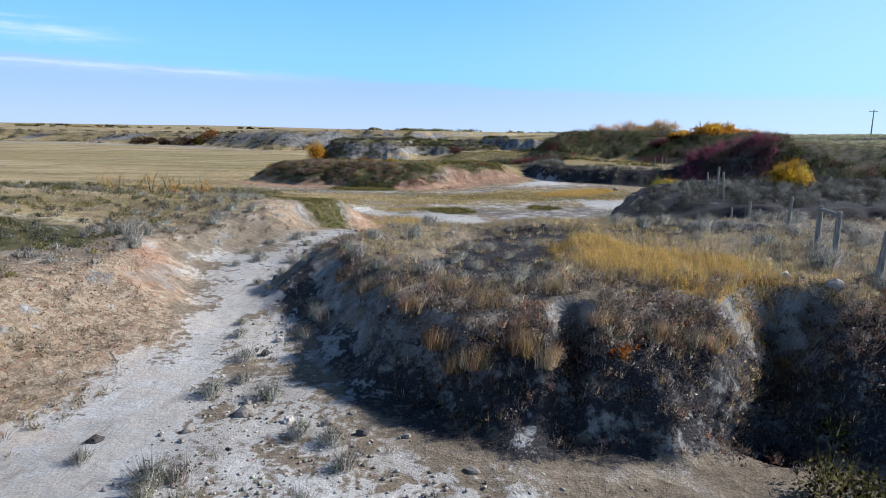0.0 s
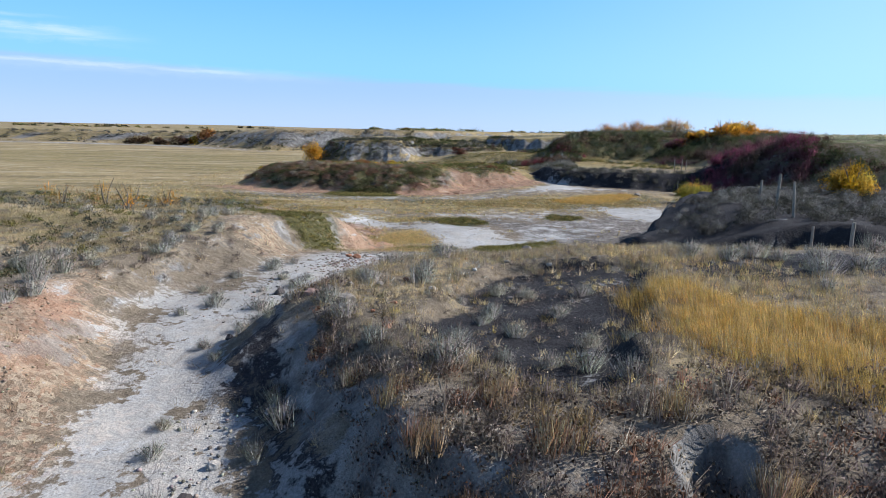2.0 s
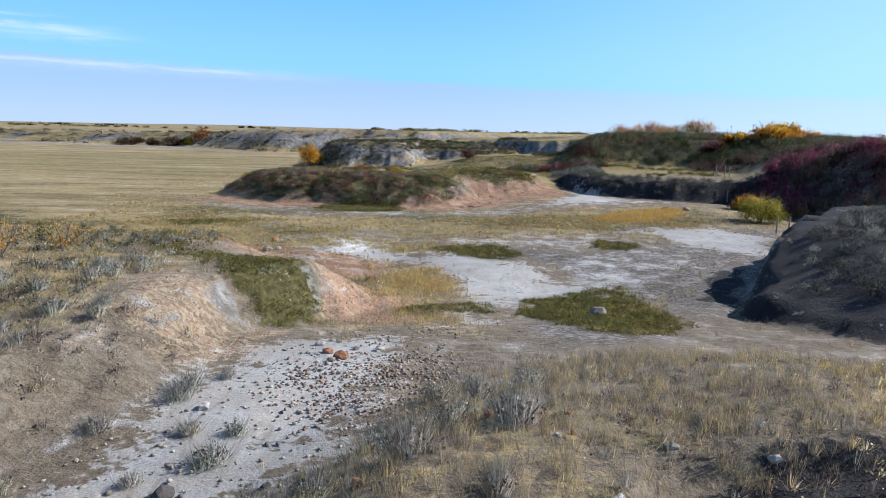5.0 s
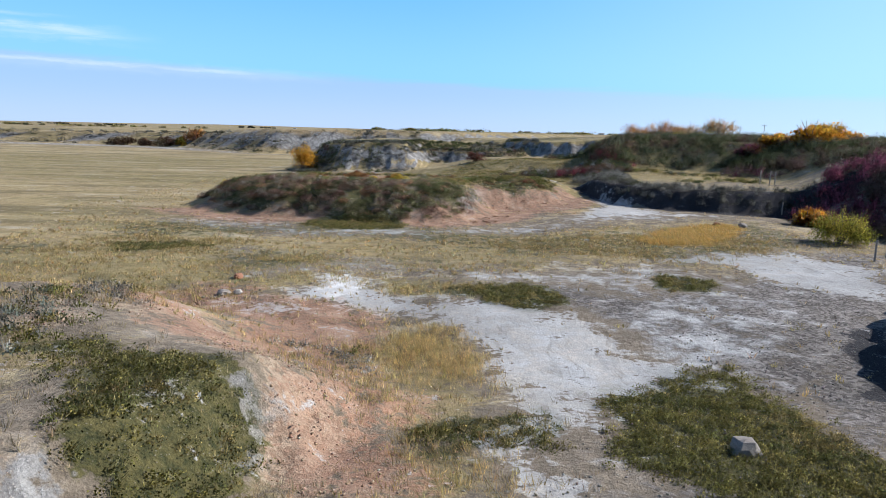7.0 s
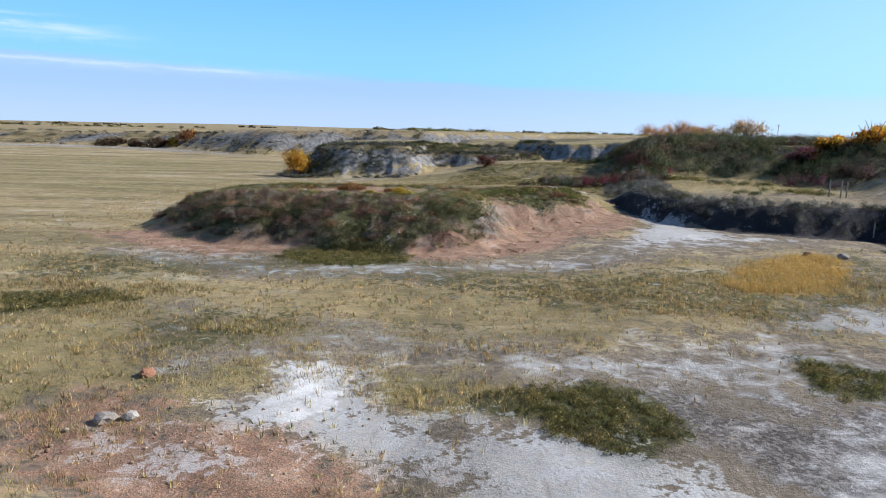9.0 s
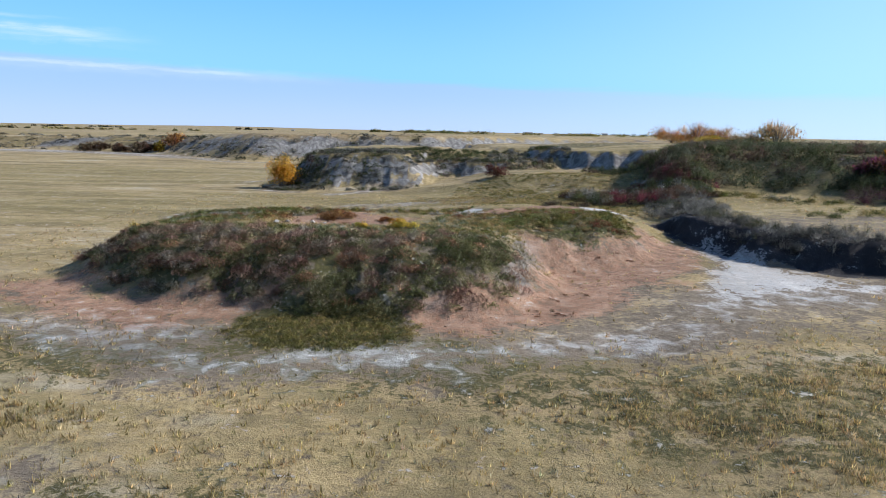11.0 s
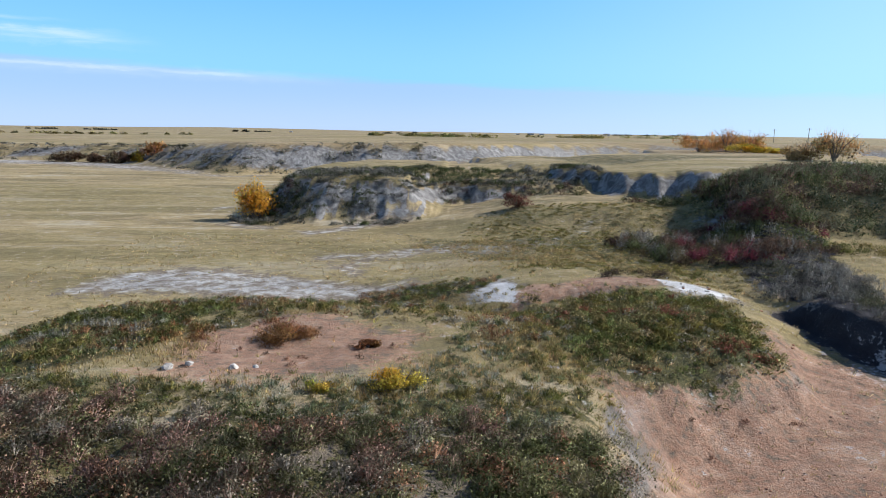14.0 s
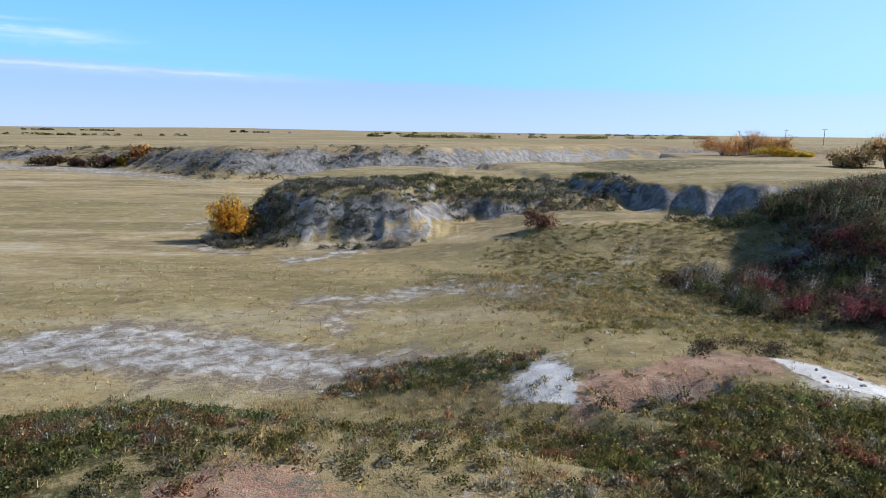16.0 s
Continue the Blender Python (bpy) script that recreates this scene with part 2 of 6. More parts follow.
def land(x, y):
    """Height of the ground."""
    x, y = np.atleast_1d(np.asarray(x, float)), np.atleast_1d(np.asarray(y, float))
    far = smooth((np.hypot(x, y - 60) - 120) / 200)
    h = 0.10 * fbm(x, y, 9, 4, 1) + 0.22 * fbm(x, y, 34, 2, 2) * (1 - far) - 0.9 * smooth((y - 115) / 60) * smooth((-8 - x) / 20)
    # the wash between the near mound and the west bank climbs, and falls to the flats
    wash = 1.05 + 0.8 * smooth((y - 10) / 18)
    h = h * smooth((y - 30) / 14) + wash * (1 - smooth((y - 33) / 15))
    h = h + 0.32 * smooth((x + 7 - 9 * smooth((y - 61) / 9)) / 6) * smooth((y - 38) / 6) * (1 - smooth((y - 94) / 10)) * (1 - smooth((x - 22) / 10))
    h = h + 0.35 * smooth((-4 - x) / 6) * (1 - smooth((y - 58) / 14)) * smooth((y - 40) / 8)
    # west bank and its apron
    top = 2.9 + 0.35 * smooth((-12 - x) / 14) + 0.2 * fbm(x, y, 6, 3, 4) + 0.25 * smooth((y - 32) / 3) - 0.4 * smooth((y - 36) / 4) - 1.2 * smooth((y - 40) / 8) * smooth((x + 13) / 6) - 0.6 * smooth((y - 42) / 10)
    h = raise_to(h, x, y, BANK_WEST, top, 2.7 + 3.3 * smooth((23 - y) / 8) + 3.6 * smooth((y - 41) / 4), 0.7, 4, 6, 0.7, 1.5)
    # near mound with its steep south face, the east field behind it
    top = 3.15 - 1.9 * smooth((y - 26) / 13) + 0.12 * fbm(x, y, 2.4, 3, 8) + 0.3 * smooth((x - 1) / 3.5) + 0.25 * smooth((x - 6) / 8) - 0.95 * smooth((15.6 - y) / 4.6) * smooth((x + 2) / 2.5)
    south = smooth((18 - y) / 5)
    h = raise_to(h, x, y, MOUND_NEAR, top, 3.6 - 1.7 * south + 3.0 * smooth((y - 26) / 6), 0.75, 3.2, 11, 0.8)
    top = 3.55 - 1.25 * smooth((y - 20) / 12) + 0.15 * fbm(x, y, 5, 3, 14)
    h = raise_to(h, x, y, FIELD_EAST, top, 7, 0.8, 5, 15)
    # two clefts in its south face
    h = h - 0.75 * smooth(1 - along(x, y, ring("3.1,14.2 2.9,12.6 2.4,11.2 2.0,9.6")) / 0.6) * smooth((h - 1.0) / 0.8)
    h = h - 1.5 * smooth(1 - along(x, y, ring("8.2,14.4 7.0,12.4 6.2,10.2 5.6,8.4")) / 1.5) * smooth((h - 0.9) / 1.0)
    # the scoop of bare black shale on the near mound
    h = h - 0.3 * inside(x, y, SHALE, 0.5, 0.3, 2.0, 16)
    # sage rise
    top = 1.75 + 1.5 * smooth((x - 10.5) / 6) + 0.25 * fbm(x, y, 3, 3, 18)
    h = raise_to(h, x, y, SAGE_RISE, top, 1.2, 0.8, 3, 19, 0.6)
    # shrubby mound in the middle, and its eastern arm
    top = 2.72 + 0.18 * fbm(x, y, 5, 3, 22) - 0.45 * smooth((-16 - x) / 8) - 0.15 * smooth((y - 91) / 4) - 0.8 * smooth((y - 100) / 6)
    h = raise_to(h, x, y, MOUND_MID, top, 5.0, 0.9, 4, 23, 0.5)
    top = 2.55 + 0.2 * fbm(x, y, 4, 3, 26) - 0.6 * smooth((y - 98) / 10)
    h = raise_to(h, x, y, MOUND_ARM, top, 4.2, 0.7, 4, 27, 0.2)
    for gully, deep, half in (("-14.2,86.4 -14.9,83.8 -15,81.2", 0.5, 0.8), ("-9.7,86.2 -9,84 -8.9,82", 0.35, 0.7)):
        h = h - deep * smooth(1 - along(x, y, ring(gully)) / half) * smooth((h - 0.4) / 0.8)
    h = raise_to(h, x, y, SWELL, 2.2 - 1.0 * smooth((y - 108) / 14) + 1.3 * smooth((y - 134) / 14) + 0.2 * fbm(x, y, 9, 3, 28), 17, 1.5, 6, 29)
    h = h - 0.9 * inside(x, y, "0.2,105.2 3.6,106 4.2,107.6 1.6,107.4 -0.4,106.8", 1.0, 0.4, 2.0, 30)
    # low bank, the hill, the shelf and the cliffs to the east
    top = 2.2 + 0.9 * smooth((y - 104) / 30) + 0.2 * fbm(x, y, 6, 3, 30)
    h = raise_to(h, x, y, BANK_EAST, top, 2.0 + 7.0 * smooth((y - 105) / 7), 1.2, 3, 31, 1.0)
    h = raise_to(h, x, y, LEDGE, 2.9 + 0.2 * fbm(x, y, 8, 3, 32), 9, 1.2, 6, 33)
    top = 6.7 + 1.0 * smooth((x - 46) / 30) + 0.4 * fbm(x, y, 14, 3, 34)
    h = raise_to(h, x, y, HILL, top, 12, 2.5, 9, 35, 0.6)
    h = raise_to(h, x, y, BUTTE, 4.7 + 0.5 * fbm(x, y, 8, 3, 38) + 0.5 * smooth((y - 160) / 30), 8.0, 1.2, 5, 39, 1.1, 2.0)
    h = raise_to(h, x, y, BUTTE_LOW, 3.7 + 1.2 * smooth((y - 162) / 14) + 0.4 * fbm(x, y, 6, 3, 40), 3.6, 1.2, 5, 41, 1.0, 2.6)
    h = raise_to(h, x, y, CLIFF_EAST, 5.9 + 0.6 * smooth((x - 18) / 10) + 0.4 * fbm(x, y, 18, 3, 42), 3.6, 2.4, 7, 43, 1.8, 3.2)
    h = raise_to(h, x, y, FAR_WALL, 4.9 + 2.1 * smooth((x + 120) / 60) + 0.9 * fbm(x, y, 160, 3, 46), 12, 6, 40, 47, 4.0, 18)
    # far rolling plain
    h = h + 16 * smooth((np.hypot(x, y) - 1300) / 2600) * (0.35 + 0.65 * fbm(x, y, 1500, 2, 50)) * smooth((900 - x) / 2500)
    return h


# ---- what covers the ground ----
def any_of(x, y, texts, soft=0.8, ragged=0.6, size=2.2, seed=70):
    total = np.zeros(np.shape(x))
    for k, text in enumerate(texts):
        total = np.maximum(total, inside(x, y, text, soft, ragged, size, seed + k))
    return total


SALT = (
    "-9.2,11.9 -7.5,14.1 -6.9,17 -7.6,20.3 -8.8,25 -7.4,30 -5.4,35 -3,36 -2.6,33.4 -3.6,30.6 -4.4,27 -5,24 -5.6,20.5 -5.8,19 -5.4,17 -4.9,14.2 -4.6,12 -4.4,8 -9,8",
    "-8.5,57 -7.9,60.1 -6.4,59.6 -5.5,56.8 -3.2,55.8 -0.5,56.5 2.2,53.4 3.5,50.3 4.6,47.8 3,45.7 1.8,45.6 1.2,42.7 -0.1,41.7 -0.1,39 -1.4,38.9 -1.1,42.5 -0.9,46.9 -0.9,49.5 -2,53.1 -3.4,53.7 -4.8,54.3",
    "10.5,65.9 19.4,69.8 21.8,64.1 17.2,57 14.5,59.6 13.3,64.6",
    "-8.7,56.5 -7.5,58.4 -8.5,60.5 -7.5,60.8 -6.2,59.7 -6.2,57.6 -6.9,56.5 -8.1,56.1",
    "-11.2,54.6 -9.9,55.1 -8.6,54.5 -8.5,53.5 -10,53.6",
    "11.6,89.6 13.6,97 14.6,100.8 15.2,96 16.6,91.4 18,88.8 22,87.8 16,87.4 12.6,86.6 10.4,84.2 9.2,85.4",
    "-3.6,108.7 -2.3,110.3 -0.9,109.6 -1.6,106.7 -3.3,107.3",
    "7.2,110.2 8.3,109.6 10.6,107.5 9.6,106.3 7.9,106.9 7.1,108.5",
)
SALT_THIN = (
    "-4.4,8 -4.6,12 -4.9,14.2 -5.4,17 -5.8,19 -4.4,19 -2.6,14.4 -1,11 3,9.4 8,7 8,4 -6,4",
    "-10.4,25 -8.6,30 -6.8,35 -5.4,36 -6.2,31 -8.4,25",
    "4,46 9,45 10,52 13,57 10,60 6,56 3,54 3.5,50",
    "-14.5,61.1 -13.2,62.4 -13.9,65.5 -15.9,67.1 -14.3,67.3 -13.1,64.7 -12.5,61.2 -13.1,60",
    "-30,112.5 -30,119.6 -25.8,120.9 -17,118.9 -11.2,116 -6.1,113.7 -6.6,112.5 -12,111.2 -17.4,112.3 -21.4,112.1 -26,112.4",
    "-15.7,121.4 -12.3,128.6 -5.9,132.9 -0.5,128.8 -0.5,125.2 -7.6,129.8 -11.3,124 -12.3,119",
    "-33,151.5 -19.6,142.8 -16.2,150.1 -10.5,151 -9.4,148 -19.5,140.6 -28.4,145.2",
    "8.6,80.7 5.3,81.7 7.2,85.2 10.4,88.4 13,92 17,90 20,88 14,84",
    "-12,60 -8,66 2,62.4 10,66.6 12,61 4,57.6 -2,60.6",
    "-16.9,124.7 -12.6,125.4 -3.9,130.5 -0.5,125.9 3.9,127.1 10.5,139.4 5.3,133.6 -2,128.5 -10.1,130.5 -16.7,127",
    "-26,80 -20,76 -14,73 -6,74 4,77 9,79.6 6,82 -3,78.6 -14,77.4 -20,81",
    "-20,81.4 -15.1,79.7 -12.6,78 -12.5,76.6 -17,76.4 -21,79",
    "-3,36 1,41 -1.4,39 -4.4,36 -4.8,32 -3.4,31",
    "-110,285 -60,236 -40,246 -60,232 -120,270 -400,310 -400,318 -150,296",
    "-40,160 -20,210 10,215 0,225 -30,222",
)
RED = (
    "-1.6,85.6 -0.4,88 0.2,91.6 0.8,94 3.4,94.2 5.6,95.2 8,97.2 10,101 12,99 10,93 6,89 2,86",
    "-11.2,23.4 -10.4,24.6 -9.4,22.4 -8.6,20 -9.4,19.4 -10.4,20.6",
    "-9.4,50.4 -7.8,53.2 -6.6,55.8 -4.6,53.4 -5,50 -4.4,46 -3,42 -2.2,39 -3.6,38.2 -4.6,39.6 -5.6,43.6 -7.6,46.4",
    "-14.2,54.1 -12.9,57.3 -9.3,56 -6.4,56.8 -4.7,53.2 -5.2,51 -9.1,50.9 -12.6,51.7",
    "-3.6,83.6 -1.4,84.6 -0.5,85.4 0.5,87 1.8,88.2 4.1,89.8 8.2,96.8 10.2,101.5 13,98.5 11.4,91 6.4,86.7 3,82.8 0.8,80.8 -2.1,80.3 -3.1,79.2 -5.4,79.8 -6.8,81.7 -4.6,82.6",
    "-16.8,83.2 -14.3,83.6 -11.5,83 -10.2,81.6 -14,80.6 -17.7,80.2 -20.4,83.6",
    "-15.6,92 -15,96 -14.7,99.3 -13.5,100.4 -11.3,99 -9.7,98 -8.2,97.4 -6.2,98.4 -5.7,97.4 -6.1,95.4 -6.9,93.4 -9,91.9 -11.4,91.3 -13.4,91.4",
    "-1.9,106 -0.8,109.2 1.4,108.8 4.5,110.7 7.4,110.2 6.9,108.5 2.7,107.4 0.2,106.6 -1.4,105.3",
    "-28.7,86.2 -24.4,88.2 -21.6,84.6 -13.8,82 -12.7,80.4 -16.1,79 -22.4,81.5",
    "-12,48.2 -10.6,48.8 -8.3,47.5 -6.6,45.3 -5.6,43.4 -6.8,43 -8.4,44.2 -10,46",
    "-21,50 -17.4,51 -16.6,47 -19.5,45.6",
)
BLACK = (
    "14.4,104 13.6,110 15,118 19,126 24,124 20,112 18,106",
    SHALE,
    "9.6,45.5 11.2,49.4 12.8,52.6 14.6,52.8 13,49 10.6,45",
    # sage rise: dark soil, blackened also for the shade between and below its shrubs
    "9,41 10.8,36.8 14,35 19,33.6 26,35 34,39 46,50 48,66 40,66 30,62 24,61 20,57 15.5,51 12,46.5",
    "6.7,25.2 8.8,26.7 11,26.6 13,25 12,23.8 8.4,23.2 6.8,23.8",
    # low east bank: its shaded face and foot, painted dark over the clay
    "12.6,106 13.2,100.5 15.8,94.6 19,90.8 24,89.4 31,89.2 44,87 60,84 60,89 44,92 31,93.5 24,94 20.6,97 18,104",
)
GREEN = (
    "-11,41.4 -10.4,42.6 -8.6,41.9 -6.6,41.3 -5.6,40.2 -5.4,38.4 -6.1,37.2 -7.1,36.8 -8,37.4 -8.7,39.2",
    "-2,58.3 1.6,59.7 2.8,56.8 1,54.5 -0.8,56",
    "8.5,61.5 11,60.4 10.4,58.2 8.1,58.6",
    "2.4,45.1 4.6,47.6 6.6,48 6.9,45.4 6.7,41.3 6.2,38.7 5.4,37.5 4.2,37.4 2.8,38.4 2,40.3 1.3,41.5",
    "-2.9,42.4 -1.3,42.9 -1.1,41.7 -2.6,41.1",
    "-0.9,43 0.2,43.7 -0.1,41.7 -1,41.7",
    "-13.2,78.7 -13.3,80.8 -11.5,82 -9.1,82.4 -6.7,81.5 -5.6,79.4 -6.1,77.3 -8.5,76.4 -11.4,77.1",
    "-23.2,68.6 -19.1,69.5 -17.1,68.1 -19.3,66.3 -21.2,65.6",
    "-11.9,110.5 -10.1,113.3 -5.5,113.2 -2.3,111.7 -3.6,109.4 -4.7,108.9 -8.4,109.8",
    "1.5,106.1 4.4,107.1 8.9,105.4 8,96 5,94 1.8,93 -0.2,94.3 -2.2,98 -2.3,104.6 0.8,102.8",
    "-25.4,100 -24,93.5 -20,92.2 -17.2,93.2 -16.2,96 -15.8,99.5 -13.8,101.4 -12.4,104 -13,108 -19.8,109 -26,104",
    "-18,28 -12.5,26 -12,22.5 -16,20.5 -22,22 -24,30",
)
GOLD = (
    "4.5,22.4 5.6,22.6 6.3,21.2 7,19.8 8.5,18 8.8,15.4 8,13.9 6.9,14.2 5.9,15.7 4.8,16.6 4.1,17.8 3.9,18.8 4.4,20.4",
    "10.8,73 13.4,76.6 17,80.8 20.4,82.2 20.6,79.4 17.6,74.4 14.4,71 11.4,71.2",
    "-4.7,49.7 -3.6,52.2 -2.5,52.3 -1.6,50 -1.1,48.1 -1.5,46.2 -2.8,46.5 -4,47.8",
)
THICKET = (
    "-25.4,89.6 -21,85.2 -17,82.8 -13,82.2 -9.5,81.8 -6,81.8 -3.2,83 -1.2,85.2 -0.2,88.4 -0.8,91.4 -4,91.6 -7,90 -10.4,89.6 -14,90.8 -17.5,92 -22,94.5 -25,97",
    "0.8,95.6 3.2,95.4 6,96 8.2,97.6 9,100 5,101.4 1.4,99.4",
    "-24,103.8 -18,105.6 -13,103.6 -12.6,100 -14.6,97.4 -18,95.6 -24,97.4",
)


GRAVEL = (
    "-13,11 -12.6,18.6 -10.9,18.6 -10.4,19.6 -11.4,23.6 -10.9,25.4 -9.3,22.4 -7.7,20.1 -6.8,17.6 -6.9,15.6 -7.7,13.6 -9,10",
    "-12.3,48.5 -10.6,49 -8.3,47.7 -6.5,45.3 -4.6,42 -3.6,38.4 -5,37.4 -5.6,40.6 -6.4,42.8 -8.1,44 -9.4,45.6 -10.8,46",
    "-16.2,50.4 -15.5,51.2 -14,50.6 -13.1,48 -11.2,43.4 -12.4,43.2 -15,47",
    "-9.6,33.4 -8,33 -6,34.8 -5.9,36.6 -7.8,36.3 -9.6,36.6",
)
SHINGLE = (
    "7,57 12,60 17.3,62.4 23.2,62.6 14,49.6 10,43.4 6.8,41 4.6,36.4 1,35 1.6,38.4 6.8,43.6 8.4,49.3",
    "2.4,58 7.3,58.3 9.6,55.5 12.7,53.1 7.1,44.5 6.2,47.4 5,51 3,55",
    "12.5,53.2 15,54.2 13,49 10.4,45.6 9.6,48.6",
    "14,58 17,57 22,63 26,70 22,70 18,64",
)
LUSH = (
    "-1,114 4,113 8,111 12,109 15,112 14,118 8,122 2,122",
    "4,122 10,116 14,112 20,114 26,130 24,146 13,146 0,146 -3,139 0,130",
    "4.8,99.3 1.4,98.7 -2,100.5 -5,106 -3,108 4,108 9,105",
)


SWARD = (
    "-24,70 -10,74 2,67 12,64 22,72 26,86 14,80 4,77 -6,78 -18,80 -28,78",
    "-6,126 6,112 14,110 18,124 8,136 -2,134 -10,140 -8,132",
    "-60,62 -30,58 -24,66 -40,74 -70,72",
    "-14,59 -4,63 2,66 -6,68 -18,66",
    "20,170 60,200 70,220 10,204",
    HILL,
)


def cover(x, y):
    """How much of each soil and plant cover lies at each place, 0 to 1."""
    c = {}
    e = 0.35
    gx_, gy_ = (land(x + e, y) - land(x - e, y)) / (2 * e), (land(x, y + e) - land(x, y - e)) / (2 * e)
    c["steep"] = smooth((np.hypot(gx_, gy_) - 0.42) / 0.5) 
    c["steep"] = c["steep"] * (1 - 0.85 * any_of(x, y, THICKET + GREEN, 1.6, 0.9, 3.0, 211)) * (1 - 0.85 * inside(x, y, HILL, 14)) * (1 - 0.8 * any_of(x, y, GRAVEL[1:], 3.0, 1.0, 3.0, 251))
    c["salt"] = np.maximum(any_of(x, y, SALT, 3.0, 1.5, 2.6, 71), any_of(x, y, SALT[6:], 0.9, 0.4, 1.6, 73))
    c["salt"] = np.maximum(c["salt"], 0.62 * any_of(x, y, SALT_THIN[:1], 3.0, 1.2, 2.0, 75))
    c["thin"] = any_of(x, y, SALT_THIN, 5.0, 2.4, 4.0, 171)
    c["red"] = np.maximum(any_of(x, y, RED, 3.6, 1.8, 3.0, 101), any_of(x, y, RED[7:8], 1.0, 0.4, 1.6, 103))
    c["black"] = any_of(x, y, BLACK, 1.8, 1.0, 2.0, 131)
    c["red"] = c["red"] * (1 - 0.12 * smooth((27 - y) / 4))
    # near mound's south and west face: shade painted over grey clay in black
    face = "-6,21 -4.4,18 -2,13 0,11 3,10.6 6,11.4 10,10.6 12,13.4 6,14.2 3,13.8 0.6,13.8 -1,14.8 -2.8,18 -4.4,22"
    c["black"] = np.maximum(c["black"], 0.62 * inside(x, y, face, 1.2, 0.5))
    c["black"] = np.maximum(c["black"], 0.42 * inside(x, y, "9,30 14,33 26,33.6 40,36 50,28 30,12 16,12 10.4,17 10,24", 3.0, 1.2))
    c["green"] = any_of(x, y, GREEN, 2.0, 1.3, 2.4, 151)
    c["gold"] = any_of(x, y, GOLD[:2], 3.0, 1.4, 2.5, 191)
    c["gravel"] = any_of(x, y, GRAVEL, 2.4, 1.2, 2.4, 251)
    c["shingle"] = any_of(x, y, SHINGLE, 5.0, 2.0, 3.0, 261)
    c["lush"] = any_of(x, y, LUSH, 4.0, 2.2, 4.0, 271)
    c["olive"] = any_of(x, y, SWARD, 7.0, 3.0, 6.0, 231)
    c["thicket"] = any_of(x, y, THICKET, 1.6, 0.9, 3.0, 211)
    plain = smooth((-9 - x) / 8) * smooth((y - 44) / 10)
    plain = np.maximum(plain, smooth((y - 83) / 7) * (1 - 0.6 * smooth((x - 12) / 3) * (1 - smooth((y - 104) / 6))))
    plain = np.maximum(plain, 0.55 * smooth((y - 57) / 8) * (1 - smooth((y - 84) / 4)))
    plain = np.maximum(plain, 0.7 * inside(x, y, "-14,28 -11,27 -10,34 -9,42 -16,47 -40,60 -60,40 -40,15 -20,20", 6))
    plain = np.maximum(plain, 0.42 * inside(x, y, "-4.6,24.5 -2,28 4.5,29 7,33 10,34 14,32 26,33 40,38 60,30 30,12 12,13.5 6,15 2,16 -1,18 -3,21", 3, 1.0))
    plain = np.maximum(plain, 0.85 * inside(x, y, "-20,50 -9,47 -4,37 0,36 -0.6,44 -1,50 -4,55 2,60 12,62 14,80 -20,76", 5, 2.0))
    plain = np.maximum(plain, 0.8 * inside(x, y, "-9,50 -4,55 -1,51 -1.4,44 -4,36 -6.5,38 -8,45", 3, 1.2))
    bare = np.maximum.reduce([c["salt"], 0.8 * c["thin"], 0.72 * c["red"], c["black"], c["steep"], 0.55 * c["gravel"], 0.5 * c["shingle"]])
    c["plain"] = plain * (1 - bare)
    return c


def material(name):
    m = bpy.data.materials.new(name)
    m.use_nodes = True
    t = Nodes(m.node_tree)
    o, b = t.add("ShaderNodeOutputMaterial"), t.add("ShaderNodeBsdfPrincipled")
    t.link(b.outputs[0], o.inputs[0])
    b.inputs["Specular IOR Level"].default_value = 0.25
    return m, t, b


def bumped(t, b, height, strength, reach):
    n = t.add("ShaderNodeBump")
    n.inputs["Strength"].default_value, n.inputs["Distance"].default_value = strength, reach
    t.link(height, n.inputs["Height"])
    t.link(n.outputs[0], b.inputs["Normal"])


earth, n, bsdf = material("earth")
where = n.add("ShaderNodeNewGeometry").outputs["Position"]
soils = n.add("ShaderNodeVertexColor")
soils.layer_name = "soils"
plants = n.add("ShaderNodeVertexColor")
plants.layer_name = "plants"
s1, s2 = n.add("ShaderNodeSeparateColor"), n.add("ShaderNodeSeparateColor")
n.link(soils.outputs[0], s1.inputs[0])
n.link(plants.outputs[0], s2.inputs[0])
f_salt, f_red, f_black, f_steep = s1.outputs[0], s1.outputs[1], s1.outputs[2], soils.outputs["Alpha"]
stones = n.add("ShaderNodeVertexColor")
stones.layer_name = "stones"
s3 = n.add("ShaderNodeSeparateColor")
n.link(stones.outputs[0], s3.inputs[0])
f_gravel, f_shingle, f_lush, f_white = s3.outputs[0], s3.outputs[1], s3.outputs[2], stones.outputs["Alpha"]
f_plain, f_green, f_gold, f_thin = s2.outputs[0], s2.outputs[1], s2.outputs[2], plants.outputs["Alpha"]
tiny, small = n.noise(where, 22, 5, 0.7), n.noise(where, 4.5, 6, 0.65, 0.3)
mid, wide = n.noise(where, 0.9, 6, 0.62, 0.5), n.noise(where, 0.16, 5, 0.6, 0.4)
streaks = n.noise(n.scaled(where, 0.035, 0.16, 0.1), 1.0, 6, 0.68, 0.6)


def edged(f, amount=0.55, lo=0.38, hi=0.62):
    """A cover's edge, frayed by the noise of the soil."""
    fray = n.math("ADD", n.math("MULTIPLY", n.math("SUBTRACT", mid, 0.5), 3.2 * amount), n.math("MULTIPLY", n.math("SUBTRACT", small, 0.5), 2.4 * amount))
    return n.ramp(n.math("ADD", f, fray), lo, hi)


